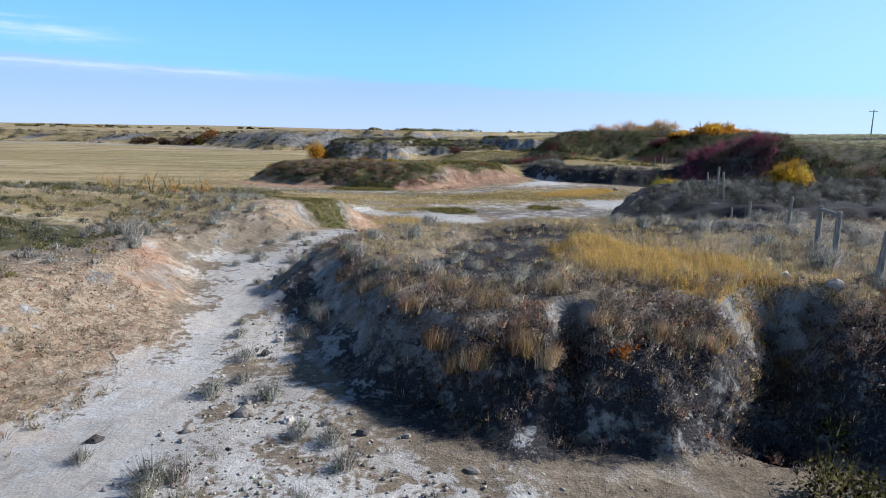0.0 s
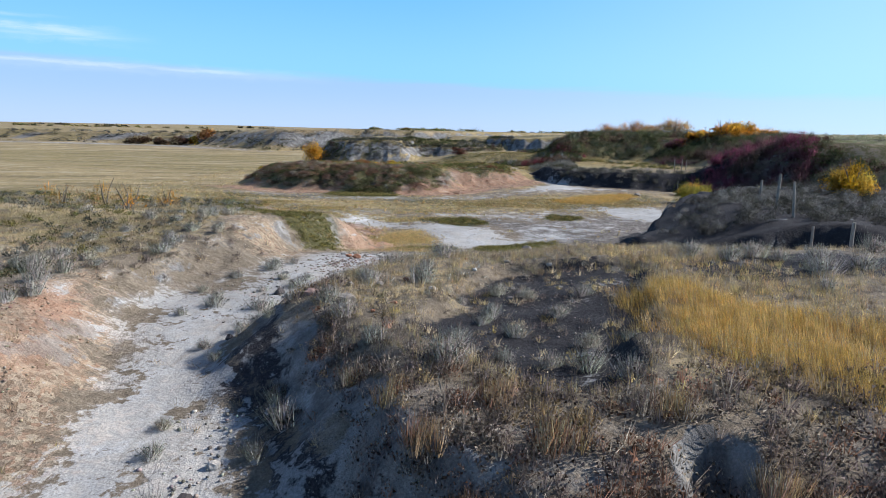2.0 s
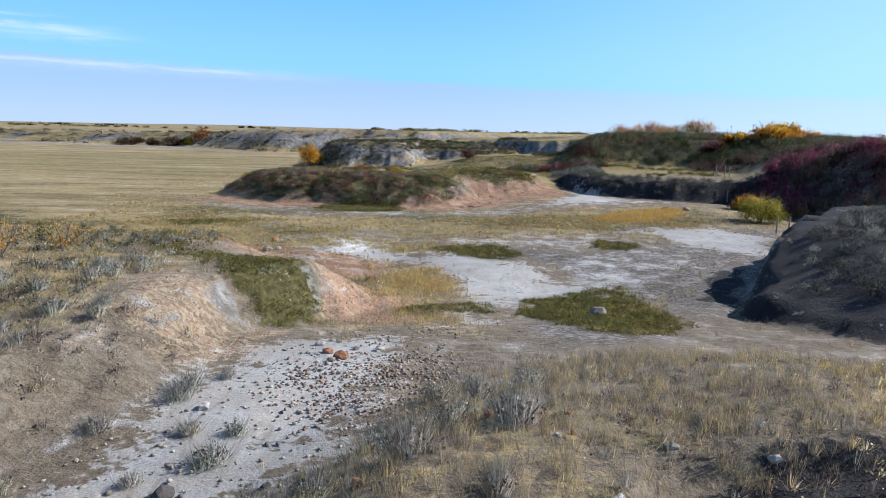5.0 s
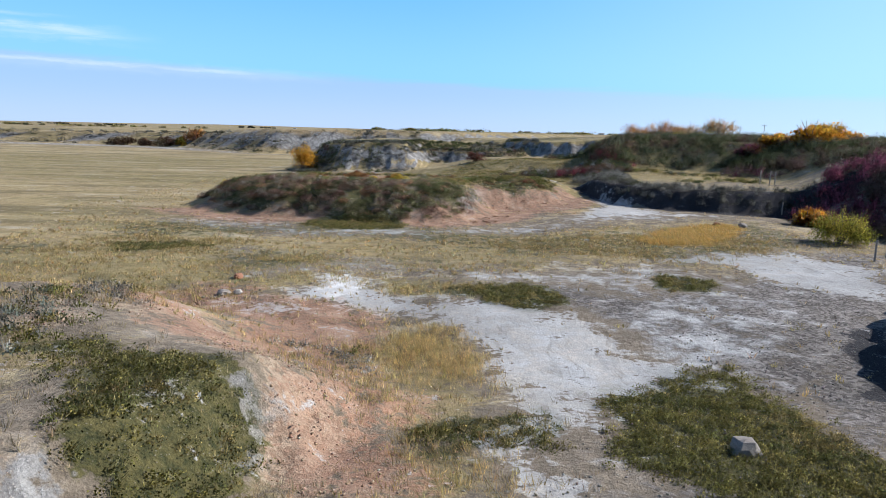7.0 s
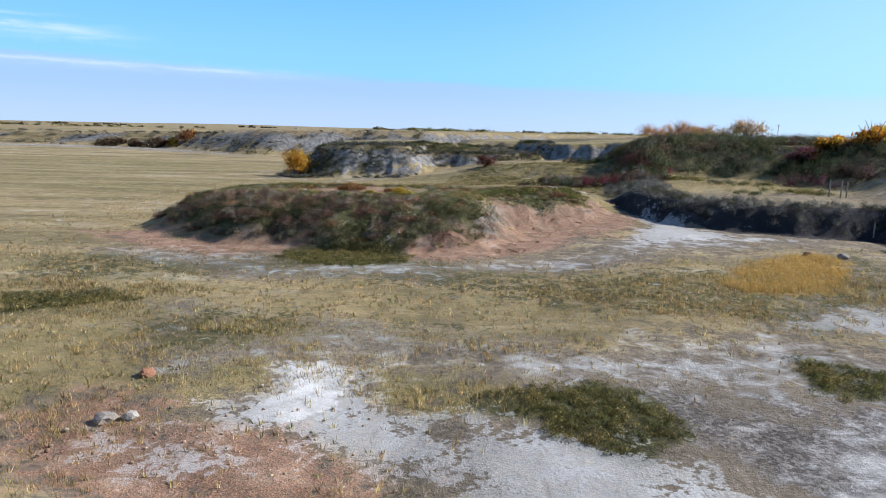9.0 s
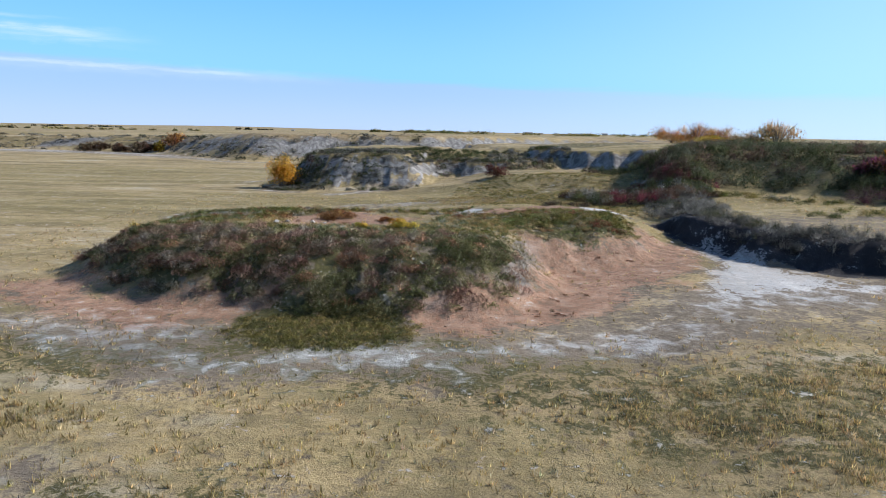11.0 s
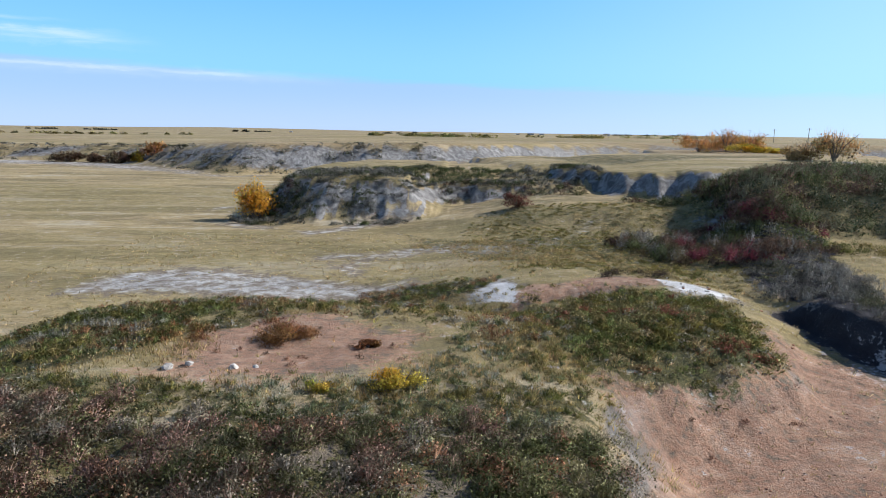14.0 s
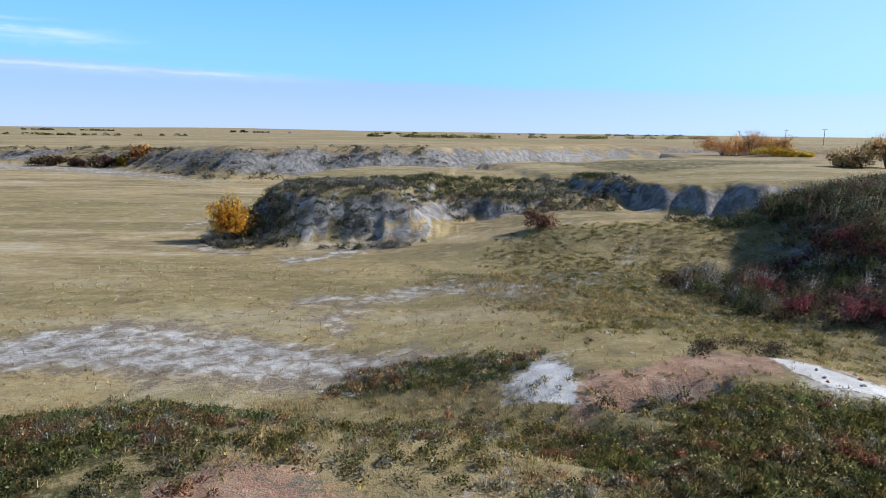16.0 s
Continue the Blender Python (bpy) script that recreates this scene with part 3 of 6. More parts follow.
col = n.mix(n.ramp(small, 0.3, 0.7), (0.20, 0.162, 0.12), (0.36, 0.298, 0.222))
col = n.mix(n.ramp(mid, 0.48, 0.68, 0.0, 0.6), col, (0.36, 0.345, 0.32))
# dry turf: straw, olive and brown in streaks and blotches
turf = n.mix(n.ramp(small, 0.28, 0.72), (0.34, 0.26, 0.135), (0.60, 0.465, 0.24))
turf = n.mix(n.ramp(streaks, 0.47, 0.60, 0.0, 0.85), turf, (0.235, 0.19, 0.095))
turf = n.mix(n.ramp(streaks, 0.45, 0.36, 0.0, 0.7), turf, (0.62, 0.55, 0.42))
fields = n.noise(n.scaled(where, 0.0022, 0.011, 0.1), 1.0, 4, 0.6, 0.5)
blots = n.noise(n.scaled(where, 0.10, 0.30, 0.1), 1.0, 6, 0.7, 0.8)
turf = n.mix(n.ramp(blots, 0.53, 0.66, 0.0, 0.65), turf, (0.25, 0.215, 0.105))
turf = n.mix(n.ramp(blots, 0.45, 0.33, 0.0, 0.55), turf, (0.64, 0.54, 0.36))
turf = n.mix(n.ramp(fields, 0.50, 0.56, 0.0, 0.5), turf, (0.26, 0.215, 0.085))
turf = n.mix(n.ramp(fields, 0.44, 0.38, 0.0, 0.45), turf, (0.30, 0.22, 0.14))
turf = n.mix(n.ramp(wide, 0.52, 0.70, 0.0, 0.7), turf, (0.27, 0.225, 0.105))
turf = n.mix(n.ramp(wide, 0.46, 0.30, 0.0, 0.55), turf, (0.56, 0.44, 0.25))
col = n.mix(edged(f_plain, 0.6, 0.25, 0.75), col, turf)
rust = n.mix(n.ramp(mid, 0.3, 0.7), (0.32, 0.152, 0.092), (0.45, 0.255, 0.16))
rust = n.mix(n.ramp(tiny, 0.35, 0.75), rust, (0.50, 0.33, 0.23))
col = n.mix(n.math("MULTIPLY", edged(f_red, 0.8, 0.3, 0.75), n.ramp(small, 0.36, 0.62, 0.5, 1.0)), col, rust)
lush = n.mix(n.ramp(small, 0.3, 0.7), (0.15, 0.135, 0.05), (0.34, 0.275, 0.115))
col = n.mix(n.math("MULTIPLY", edged(f_lush, 0.8, 0.3, 0.8), n.math("SUBTRACT", 0.6, n.math("MULTIPLY", f_red, 0.6))), col, lush)
pebbles = n.add("ShaderNodeTexVoronoi")
n.link(where, pebbles.inputs["Vector"])
pebbles.inputs["Scale"].default_value = 8.5
chip = n.add("ShaderNodeSeparateColor")
n.link(pebbles.outputs["Color"], chip.inputs[0])
loose = n.mix(n.ramp(chip.outputs[0], 0.1, 0.9), (0.27, 0.20, 0.14), (0.50, 0.41, 0.30))
loose = n.mix(n.ramp(chip.outputs[1], 0.72, 0.8, 0.0, 0.5), loose, (0.42, 0.25, 0.165))
loose = n.mix(n.ramp(mid, 0.42, 0.66, 0.0, 0.5), loose, (0.37, 0.285, 0.19))
loose = n.mix(n.ramp(f_red, 0.1, 0.8, 0.0, 0.62), loose, (0.44, 0.245, 0.165))
col = n.mix(edged(f_gravel, 0.8, 0.3, 0.7), col, loose)
slate = n.mix(n.ramp(chip.outputs[2], 0.2, 0.9), (0.12, 0.108, 0.10), (0.34, 0.31, 0.285))
slate = n.mix(n.ramp(mid, 0.5, 0.7, 0.0, 0.5), slate, (0.40, 0.365, 0.34))
col = n.mix(n.math("MULTIPLY", edged(f_shingle, 0.7, 0.3, 0.8), 0.9), col, slate)
green = n.mix(n.ramp(small, 0.3, 0.7), (0.045, 0.05, 0.02), (0.15, 0.13, 0.05))
col = n.mix(edged(f_green), col, green)
gold = n.mix(n.ramp(small, 0.3, 0.7), (0.26, 0.15, 0.035), (0.48, 0.31, 0.09))
col = n.mix(edged(f_gold), col, gold)
# eroded faces: grey clay in beds, darker in the rills
beds = n.noise(n.scaled(where, 1.1, 1.1, 0.35), 1.0, 5, 0.65, 0.8)
face = n.mix(n.ramp(beds, 0.35, 0.65), (0.18, 0.174, 0.17), (0.40, 0.39, 0.372))
face = n.mix(n.ramp(small, 0.45, 0.75, 0.0, 0.5), face, (0.17, 0.152, 0.13))
col = n.mix(n.math("MULTIPLY", edged(f_steep, 0.5), n.math("SUBTRACT", 1.0, n.math("MULTIPLY", f_red, 0.97))), col, face)
# black shale; the same colour also paints the shade of some bank faces
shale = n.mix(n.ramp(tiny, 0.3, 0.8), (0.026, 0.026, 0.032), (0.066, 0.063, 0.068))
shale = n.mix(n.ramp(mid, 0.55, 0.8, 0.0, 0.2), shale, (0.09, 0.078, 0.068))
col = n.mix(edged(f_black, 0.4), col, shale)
crust = n.mix(n.ramp(small, 0.25, 0.65), (0.46, 0.46, 0.45), (0.69, 0.70, 0.70))
crust = n.mix(n.ramp(tiny, 0.60, 0.80, 0.0, 0.6), crust, (0.30, 0.285, 0.26))
tracks = n.noise(n.scaled(where, 2.2, 0.55, 1.0), 1.0, 5, 0.6, 0.8)
crust = n.mix(n.ramp(tracks, 0.54, 0.68, 0.0, 0.65), crust, (0.36, 0.345, 0.32))
col = n.mix(n.math("MULTIPLY", n.ramp(n.math("ADD", f_thin, n.math("ADD", n.math("MULTIPLY", n.math("SUBTRACT", mid, 0.5), 3.0), n.math("MULTIPLY", n.math("SUBTRACT", streaks, 0.5), 1.5))), 0.6, 1.5), 0.7), col, crust)
col = n.mix(n.math("MULTIPLY", edged(f_salt, 0.8), n.ramp(n.math("ADD", mid, n.math("MULTIPLY", small, 0.5)), 0.62, 0.86, 1.0, 0.45)), col, crust)
col = n.mix(edged(f_white, 0.35, 0.35, 0.65), col, n.mix(n.ramp(small, 0.3, 0.7), (0.64, 0.635, 0.62), (0.76, 0.76, 0.75)))
# pale and dark grit
grit = n.add("ShaderNodeTexVoronoi")
n.link(where, grit.inputs["Vector"])
grit.inputs["Scale"].default_value = 13
col = n.mix(n.math("MULTIPLY", n.ramp(grit.outputs["Distance"], 0.22, 0.12), n.math("MULTIPLY", n.ramp(mid, 0.42, 0.6, 0.0, 0.55), n.ramp(f_salt, 0.2, 0.8, 1.0, 0.3))), col, (0.47, 0.43, 0.38))
shade = n.math("MULTIPLY", n.ramp(wide, 0.3, 0.7, 0.74, 1.0), n.ramp(mid, 0.3, 0.7, 0.8, 1.1))
shade = n.math("MULTIPLY", shade, n.ramp(tiny, 0.3, 0.7, 0.78, 1.2))
toned = n.add("ShaderNodeVectorMath")
toned.operation = "SCALE"
n.link(col, toned.inputs[0])
n.link(shade, toned.inputs["Scale"])
n.link(toned.outputs[0], bsdf.inputs["Base Color"])
bsdf.inputs["Roughness"].default_value = 0.93
relief = n.math("ADD", n.math("MULTIPLY", small, 0.7), n.math("MULTIPLY", tiny, 0.25))
relief = n.math("ADD", relief, n.math("MULTIPLY", grit.outputs["Distance"], -0.12))
relief = n.math("MULTIPLY", relief, n.ramp(f_salt, 0.2, 0.9, 1.0, 0.35))
bumped(n, bsdf, relief, 0.85, 0.14)


def spread(lo, hi, near_lo, near_hi, step, growth, most):
    """Even steps from near_lo to near_hi, and growing ones beyond."""
    up, s = [near_hi], step
    while up[-1] < hi:
        s = min(s * growth, most)
        up.append(up[-1] + s)
    down, s = [near_lo], step
    while down[-1] > lo:
        s = min(s * growth, most)
        down.append(down[-1] - s)
    return np.array(down[:0:-1] + list(np.arange(near_lo, near_hi, step)) + up)


def sheet(name, v, faces, mat, colours=None):
    """A mesh object from arrays of corners and faces of one size."""
    me = bpy.data.meshes.new(name)
    k = faces.shape[1]
    me.vertices.add(len(v))
    me.vertices.foreach_set("co", np.ascontiguousarray(v, np.float32).ravel())
    me.loops.add(faces.size)
    me.loops.foreach_set("vertex_index", np.ascontiguousarray(faces, np.int32).ravel())
    me.polygons.add(len(faces))
    me.polygons.foreach_set("loop_start", np.arange(0, faces.size, k, dtype=np.int32))
    me.update(calc_edges=True)
    for key, value in (colours or {}).items():
        layer = me.color_attributes.new(key, "FLOAT_COLOR", "POINT")
        layer.data.foreach_set("color", np.ascontiguousarray(value, np.float32).ravel())
    me.materials.append(mat)
    return me


gx = spread(-4700, 4700, -26, 24, 0.31, 1.085, 100.0)
gy = spread(-150, 4700, 8, 110, 0.33, 1.03, 100.0)
# closer steps over the near bank and wash
gx = np.union1d(gx, np.arange(-8.5, 9.5, 0.155))
gy = np.union1d(gy, np.arange(9.5, 28, 0.16))
GX, GY = np.meshgrid(gx, gy)
px, py = GX.ravel(), GY.ravel()
pz = land(px, py)
cov = cover(px, py)
# small unevenness of crusts, sods and gravel
pz = pz + 0.05 * fbm(px, py, 0.9, 3, 60) + 0.07 * cov["plain"] * fbm(px, py, 1.6, 2, 61)
pz = pz + 0.16 * cov["steep"] * np.abs(fbm(px, py, 1.1, 3, 62)) * (py < 120) + 0.03 * (1 - cov["salt"]) * fbm(px, py, 0.55, 2, 63) * (py < 60)
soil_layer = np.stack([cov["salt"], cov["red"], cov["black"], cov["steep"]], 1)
plant_layer = np.stack([cov["plain"], np.maximum.reduce([cov["green"], 0.6 * cov["thicket"], 0.55 * cov["olive"]]), cov["gold"], cov["thin"]], 1)
stone_layer = np.stack([cov["gravel"], cov["shingle"], cov["lush"], any_of(px, py, SALT[6:] + SALT[3:4], 0.9, 0.4, 1.6, 73)], 1)
idx = np.arange(len(gx) * len(gy)).reshape(len(gy), len(gx))
quads = np.stack([idx[:-1, :-1], idx[:-1, 1:], idx[1:, 1:], idx[1:, :-1]], -1).reshape(-1, 4)
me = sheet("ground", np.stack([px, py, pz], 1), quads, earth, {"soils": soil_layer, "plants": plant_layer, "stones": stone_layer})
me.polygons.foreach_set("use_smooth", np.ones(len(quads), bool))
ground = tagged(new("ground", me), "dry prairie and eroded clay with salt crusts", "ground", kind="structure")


# ---- plants ----
def leafy(name, through_light):
    """Leaves or blades that take their colour from the plant's own tint."""
    m, t, b = material(name)
    tint = t.add("ShaderNodeVertexColor")
    tint.layer_name = "tint"
    pos = t.add("ShaderNodeNewGeometry").outputs["Position"]
    vary = t.ramp(t.noise(pos, 6, 3), 0.3, 0.7, 0.9, 1.55)
    c = t.add("ShaderNodeVectorMath")
    c.operation = "SCALE"
    t.link(tint.outputs[0], c.inputs[0])
    t.link(vary, c.inputs["Scale"])
    t.link(c.outputs[0], b.inputs["Base Color"])
    b.inputs["Roughness"].default_value = 0.8
    b.inputs["Specular IOR Level"].default_value = 0.15
    if through_light:
        tr, mixer = t.add("ShaderNodeBsdfTranslucent"), t.add("ShaderNodeMixShader")
        t.link(c.outputs[0], tr.inputs["Color"])
        mixer.inputs[0].default_value = through_light
        o = [x for x in t.tree.nodes if x.bl_idname == "ShaderNodeOutputMaterial"][0]
        t.link(b.outputs[0], mixer.inputs[1])
        t.link(tr.outputs[0], mixer.inputs[2])
        t.link(mixer.outputs[0], o.inputs[0])
    return m


leaf_mat, blade_mat, crown_mat = leafy("leaf", 0.28), leafy("straw", 0.4), leafy("crown_leaf", 0.5)
bark, n, bsdf = material("bark")
where = n.add("ShaderNodeNewGeometry").outputs["Position"]
n.link(n.mix(n.noise(n.scaled(where, 8, 8, 1.5), 3, 5), (0.10, 0.085, 0.07), (0.27, 0.24, 0.20)), bsdf.inputs["Base Color"])
bsdf.inputs["Roughness"].default_value = 0.9

rng = np.random.default_rng(11)


def scatter(x0, x1, y0, y1, per_m2, density):
    """Random places in a rectangle, kept by a density from 0 to 1."""
    count = int((x1 - x0) * (y1 - y0) * per_m2)
    x, y = rng.uniform(x0, x1, count), rng.uniform(y0, y1, count)
    keep = rng.random(count) < density(x, y)
    return x[keep], y[keep]


def tints(count, colours, weights=None, spread_=0.18):
    """One colour for each plant: picked from a few, and varied."""
    base = np.array(colours)[rng.choice(len(colours), count, p=weights)]
    return base * (1 + spread_ * rng.standard_normal((count, 1))).clip(0.5, 1.6) * (1 + 0.06 * rng.standard_normal((count, 3))).clip(0.8, 1.2)


def blades(x, y, z, tint, per, height, reach, width, lean=0.0):
    """Tufts of single blades that fan out from each place."""
    count = len(x)
    h = np.broadcast_to(height, count)[:, None] * rng.uniform(0.55, 1.15, (count, per))
    a = rng.uniform(0, 2 * np.pi, (count, per))
    r = np.broadcast_to(reach, count)[:, None] * rng.random((count, per)) ** 0.7
    root = r * 0.35
    bx, by = x[:, None] + np.cos(a) * root, y[:, None] + np.sin(a) * root
    tx, ty = x[:, None] + np.cos(a) * r + lean * h, y[:, None] + np.sin(a) * r
    w = np.broadcast_to(width, count)[:, None] * rng.uniform(0.6, 1.3, (count, per)) / 2
    side = a + np.pi / 2 + rng.normal(0, 0.5, (count, per))
    zz = np.broadcast_to(z[:, None], (count, per))
    v = np.empty((count, per, 3, 3))
    v[:, :, 0] = np.stack([bx - np.cos(side) * w, by - np.sin(side) * w, zz - 0.03], -1)
    v[:, :, 1] = np.stack([bx + np.cos(side) * w, by + np.sin(side) * w, zz - 0.03], -1)
    v[:, :, 2] = np.stack([tx, ty, zz + h], -1)
    c = np.ones((count, per, 3, 4))
    c[..., :3] = tint[:, None, None, :] * rng.uniform(0.7, 1.25, (count, per, 1, 1))
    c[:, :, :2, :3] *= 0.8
    n_ = np.stack([np.cos(a), np.sin(a), np.full(a.shape, 1.1)], -1) + 0.35 * rng.standard_normal((count, per, 3))
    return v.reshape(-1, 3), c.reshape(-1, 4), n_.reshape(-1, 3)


def leaves(x, y, z, tint, per, rx, ry, rz, size, hollow=0.55, up=0.0):
    """Domes of small leaves round each place."""
    count = len(x)
    d = rng.standard_normal((count, per, 3))
    d /= np.linalg.norm(d, axis=-1, keepdims=True)
    d[..., 2] = np.abs(d[..., 2]) if up >= 0 else d[..., 2]
    r = hollow + (1 - hollow) * rng.random((count, per, 1)) ** 0.6
    r = r * (1 + 0.22 * np.sin(5 * d[..., :1] + 3 * rng.random((count, 1, 1))) * np.cos(4 * d[..., 1:2]))
    scale = np.stack([np.broadcast_to(v, count) for v in (rx, ry, rz)], -1)[:, None]
    p = np.stack([x, y, z], -1)[:, None] + d * r * scale
    s = np.broadcast_to(size, count)[:, None, None] * rng.uniform(0.6, 1.3, (count, per, 1))
    u = rng.standard_normal((count, per, 3))
    u /= np.linalg.norm(u, axis=-1, keepdims=True)
    q = np.cross(u, d + 0.6 * rng.standard_normal((count, per, 3)))
    q /= np.linalg.norm(q, axis=-1, keepdims=True) + 1e-9
    v = np.empty((count, per, 3, 3))
    v[:, :, 0], v[:, :, 1], v[:, :, 2] = p - u * s * 0.5, p + u * s * 0.5, p + q * s
    c = np.ones((count, per, 3, 4))
    c[..., :3] = tint[:, None, None, :] * rng.uniform(0.65, 1.3, (count, per, 1, 1))
    n_ = d + np.array([0.0, 0.0, 0.35]) + 0.4 * rng.standard_normal((count, per, 3))
    return v.reshape(-1, 3), c.reshape(-1, 4), n_.reshape(-1, 3)


def growth(name, mat, *pieces):
    """One mesh of loose blades or leaves, shaded as soft round masses: each normal is bent outwards from its clump."""
    v, c, bent = (np.concatenate([p[k] for p in pieces]) for k in range(3))
    me = sheet(name, v, np.arange(len(v)).reshape(-1, 3), mat, {"tint": c})
    bent = np.repeat(bent / (np.linalg.norm(bent, axis=1, keepdims=True) + 1e-9), 3, axis=0)
    me.polygons.foreach_set("use_smooth", np.ones(len(v) // 3, bool))
    me.normals_split_custom_set_from_vertices(bent.astype(np.float32))
    return me


STRAW = ((0.68, 0.51, 0.24), (0.62, 0.46, 0.21), (0.54, 0.42, 0.20), (0.46, 0.37, 0.16), (0.60, 0.50, 0.33))
GOLDEN = ((0.62, 0.42, 0.13), (0.55, 0.35, 0.10), (0.62, 0.46, 0.20))
OLIVE = ((0.15, 0.155, 0.045), (0.21, 0.18, 0.055), (0.11, 0.125, 0.04), (0.26, 0.21, 0.09))
GREENS = ((0.19, 0.185, 0.055), (0.25, 0.22, 0.065), (0.14, 0.15, 0.045), (0.31, 0.25, 0.09))
SAGE = ((0.30, 0.30, 0.285), (0.37, 0.36, 0.33), (0.24, 0.24, 0.225), (0.33, 0.30, 0.25))
DULL = ((0.13, 0.135, 0.125), (0.26, 0.26, 0.24), (0.09, 0.095, 0.08), (0.18, 0.185, 0.165), (0.09, 0.10, 0.055))
HEATH = ((0.26, 0.27, 0.12), (0.46, 0.30, 0.20), (0.40, 0.36, 0.25), (0.44, 0.26, 0.20), (0.54, 0.47, 0.38), (0.30, 0.30, 0.15), (0.48, 0.33, 0.25), (0.38, 0.22, 0.18), (0.28, 0.28, 0.13), (0.52, 0.28, 0.17), (0.36, 0.33, 0.20))
DEAD = ((0.23, 0.185, 0.155), (0.18, 0.145, 0.135), (0.34, 0.30, 0.25), (0.16, 0.13, 0.125), (0.26, 0.15, 0.105), (0.21, 0.175, 0.155), (0.15, 0.125, 0.12), (0.33, 0.25, 0.14), (0.19, 0.155, 0.145))
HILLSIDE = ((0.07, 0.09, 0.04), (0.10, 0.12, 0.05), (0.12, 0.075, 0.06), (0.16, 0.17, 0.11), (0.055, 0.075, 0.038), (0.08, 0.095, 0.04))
WINE = ((0.21, 0.07, 0.11), (0.28, 0.085, 0.14), (0.14, 0.06, 0.08), (0.17, 0.11, 0.11), (0.10, 0.085, 0.06))

WEST, EAST = -34.0, 34.0


def turf_density(x, y):
    c = cover(x, y)
    patchy = smooth(0.5 + 1.5 * fbm(x, y, 1.7, 3, 80))
    return np.clip(c["plain"] * (0.35 + 0.65 * patchy) + 0.10 * (1 - c["salt"]) * (1 - c["black"]) * patchy, 0, 1)


bits = []
for y0, y1, per_m2, per, wide_, tall, half in ((8, 45, 18, 14, 0.010, 0.14, 23), (45, 80, 11, 9, 0.026, 0.13, 32), (80, 140, 4.0, 6, 0.036, 0.11, 36)):
    x, y = scatter(-half, half, y0, y1, per_m2, turf_density)
    tone = tints(len(x), STRAW)
    if y0 < 40:
        tone = 0.62 * tone + 0.38 * np.array([[0.36, 0.33, 0.29]])
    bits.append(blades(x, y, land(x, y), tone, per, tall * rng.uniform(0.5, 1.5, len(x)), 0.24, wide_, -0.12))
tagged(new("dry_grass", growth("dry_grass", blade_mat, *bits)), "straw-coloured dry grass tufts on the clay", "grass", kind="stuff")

x, y = scatter(WEST, EAST, 10, 86, 130, lambda x, y: any_of(x, y, GOLD, 1.6, 0.9, 2.0, 191) * (0.25 + 0.75 * smooth(0.6 + fbm(x, y, 1.2, 2, 82))))
tall = np.where((y < 30), 0.34, 0.28)
tone = np.where(((y > 40) & (y < 60))[:, None], tints(len(x), STRAW[:3] + GOLDEN[2:]), tints(len(x), GOLDEN))
tagged(new("golden_grass", growth("golden_grass", blade_mat, blades(x, y, land(x, y), tone, 12, tall, 0.22, 0.006, -0.3))),
       "tall golden autumn grass in dense stands", "grass", kind="stuff")


RIM = ("-4.2,24.4 -3,20.5 -1.2,18 1,15.6 4,15.8 8,13.8 13,14 14,22 10,27 13,32 8,34.6 2,34.4 -1.6,31.4",)
x, y = scatter(-5, 14, 13, 35, 52, lambda x, y: any_of(x, y, RIM, 1.6, 0.8, 2.0, 195) * (1 - any_of(x, y, (SHALE, "6.7,25.2 8.8,26.7 11,26.6 13,25 12,23.8 8.4,23.2 6.8,23.8"), 0.8, 0.5, 2.0, 131)) * (0.2 + 0.8 * smooth(0.55 + 1.3 * fbm(x, y, 1.4, 3, 86))))
tone = 0.6 * tints(len(x), STRAW[:4] + ((0.36, 0.30, 0.23), (0.28, 0.21, 0.16), (0.42, 0.40, 0.36))) + 0.36 * np.array([[0.36, 0.33, 0.28]])
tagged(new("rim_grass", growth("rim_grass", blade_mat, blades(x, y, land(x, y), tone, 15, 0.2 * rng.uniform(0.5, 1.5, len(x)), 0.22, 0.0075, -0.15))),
       "dense short dry grass on the near mound", "grass", kind="stuff")


MEADOW = ("-1.2,84.8 0.2,86.4 1,89 1.2,92.4 0.4,92.6 -0.2,89 -1,87", "-12.6,78.6 -11,81.4 -7,81 -6.2,79 -8.5,76.8 -11.4,77.4", "-5,43 -3,39 -0.8,37 -1,46 -1.6,50 -3.4,54 -6,52 -8.6,49 -6.4,46.4", "-20,58 -13,58.6 -7,57.6 -2,57 0,61 -6,66 -18,64", "-22,45 -12,46.4 -10,53 -14,61 -24,60", "-6.5,57.5 -1,59 0,63 -5,65 -8,62", "1,68 13,65 21,70 20,77 8,74.6 0,72.6", "-26,62 -16,62 -14,70 -26,72",
          "-16,90.6 -8,90 -1,90.6 1.6,93 0,99 -5,102 -4.6,96 -8,91.6 -14.4,91 -15,97 -22,96", "-4,103 -1,100 -2.4,107 -6,109", "-22,100 -14,104 -12,100 -5,102 -3,108 -12,110 -22,108", "-9,132 0,118 10,112 8,122 -2,134", "3.6,16.8 7,14.4 11,14.6 10,19 9,24 5.4,28 5.6,24")
x, y = scatter(-26, 22, 13, 135, 30, lambda x, y: any_of(x, y, MEADOW, 2.6, 1.2, 2.5, 241) * (0.12 + 0.88 * smooth(0.5 + 1.6 * fbm(x, y, 2.0, 3, 88))))
tone = tints(len(x), STRAW[:4]) * (1 - 0.25 * smooth((y - 62) / 6))[:, None]
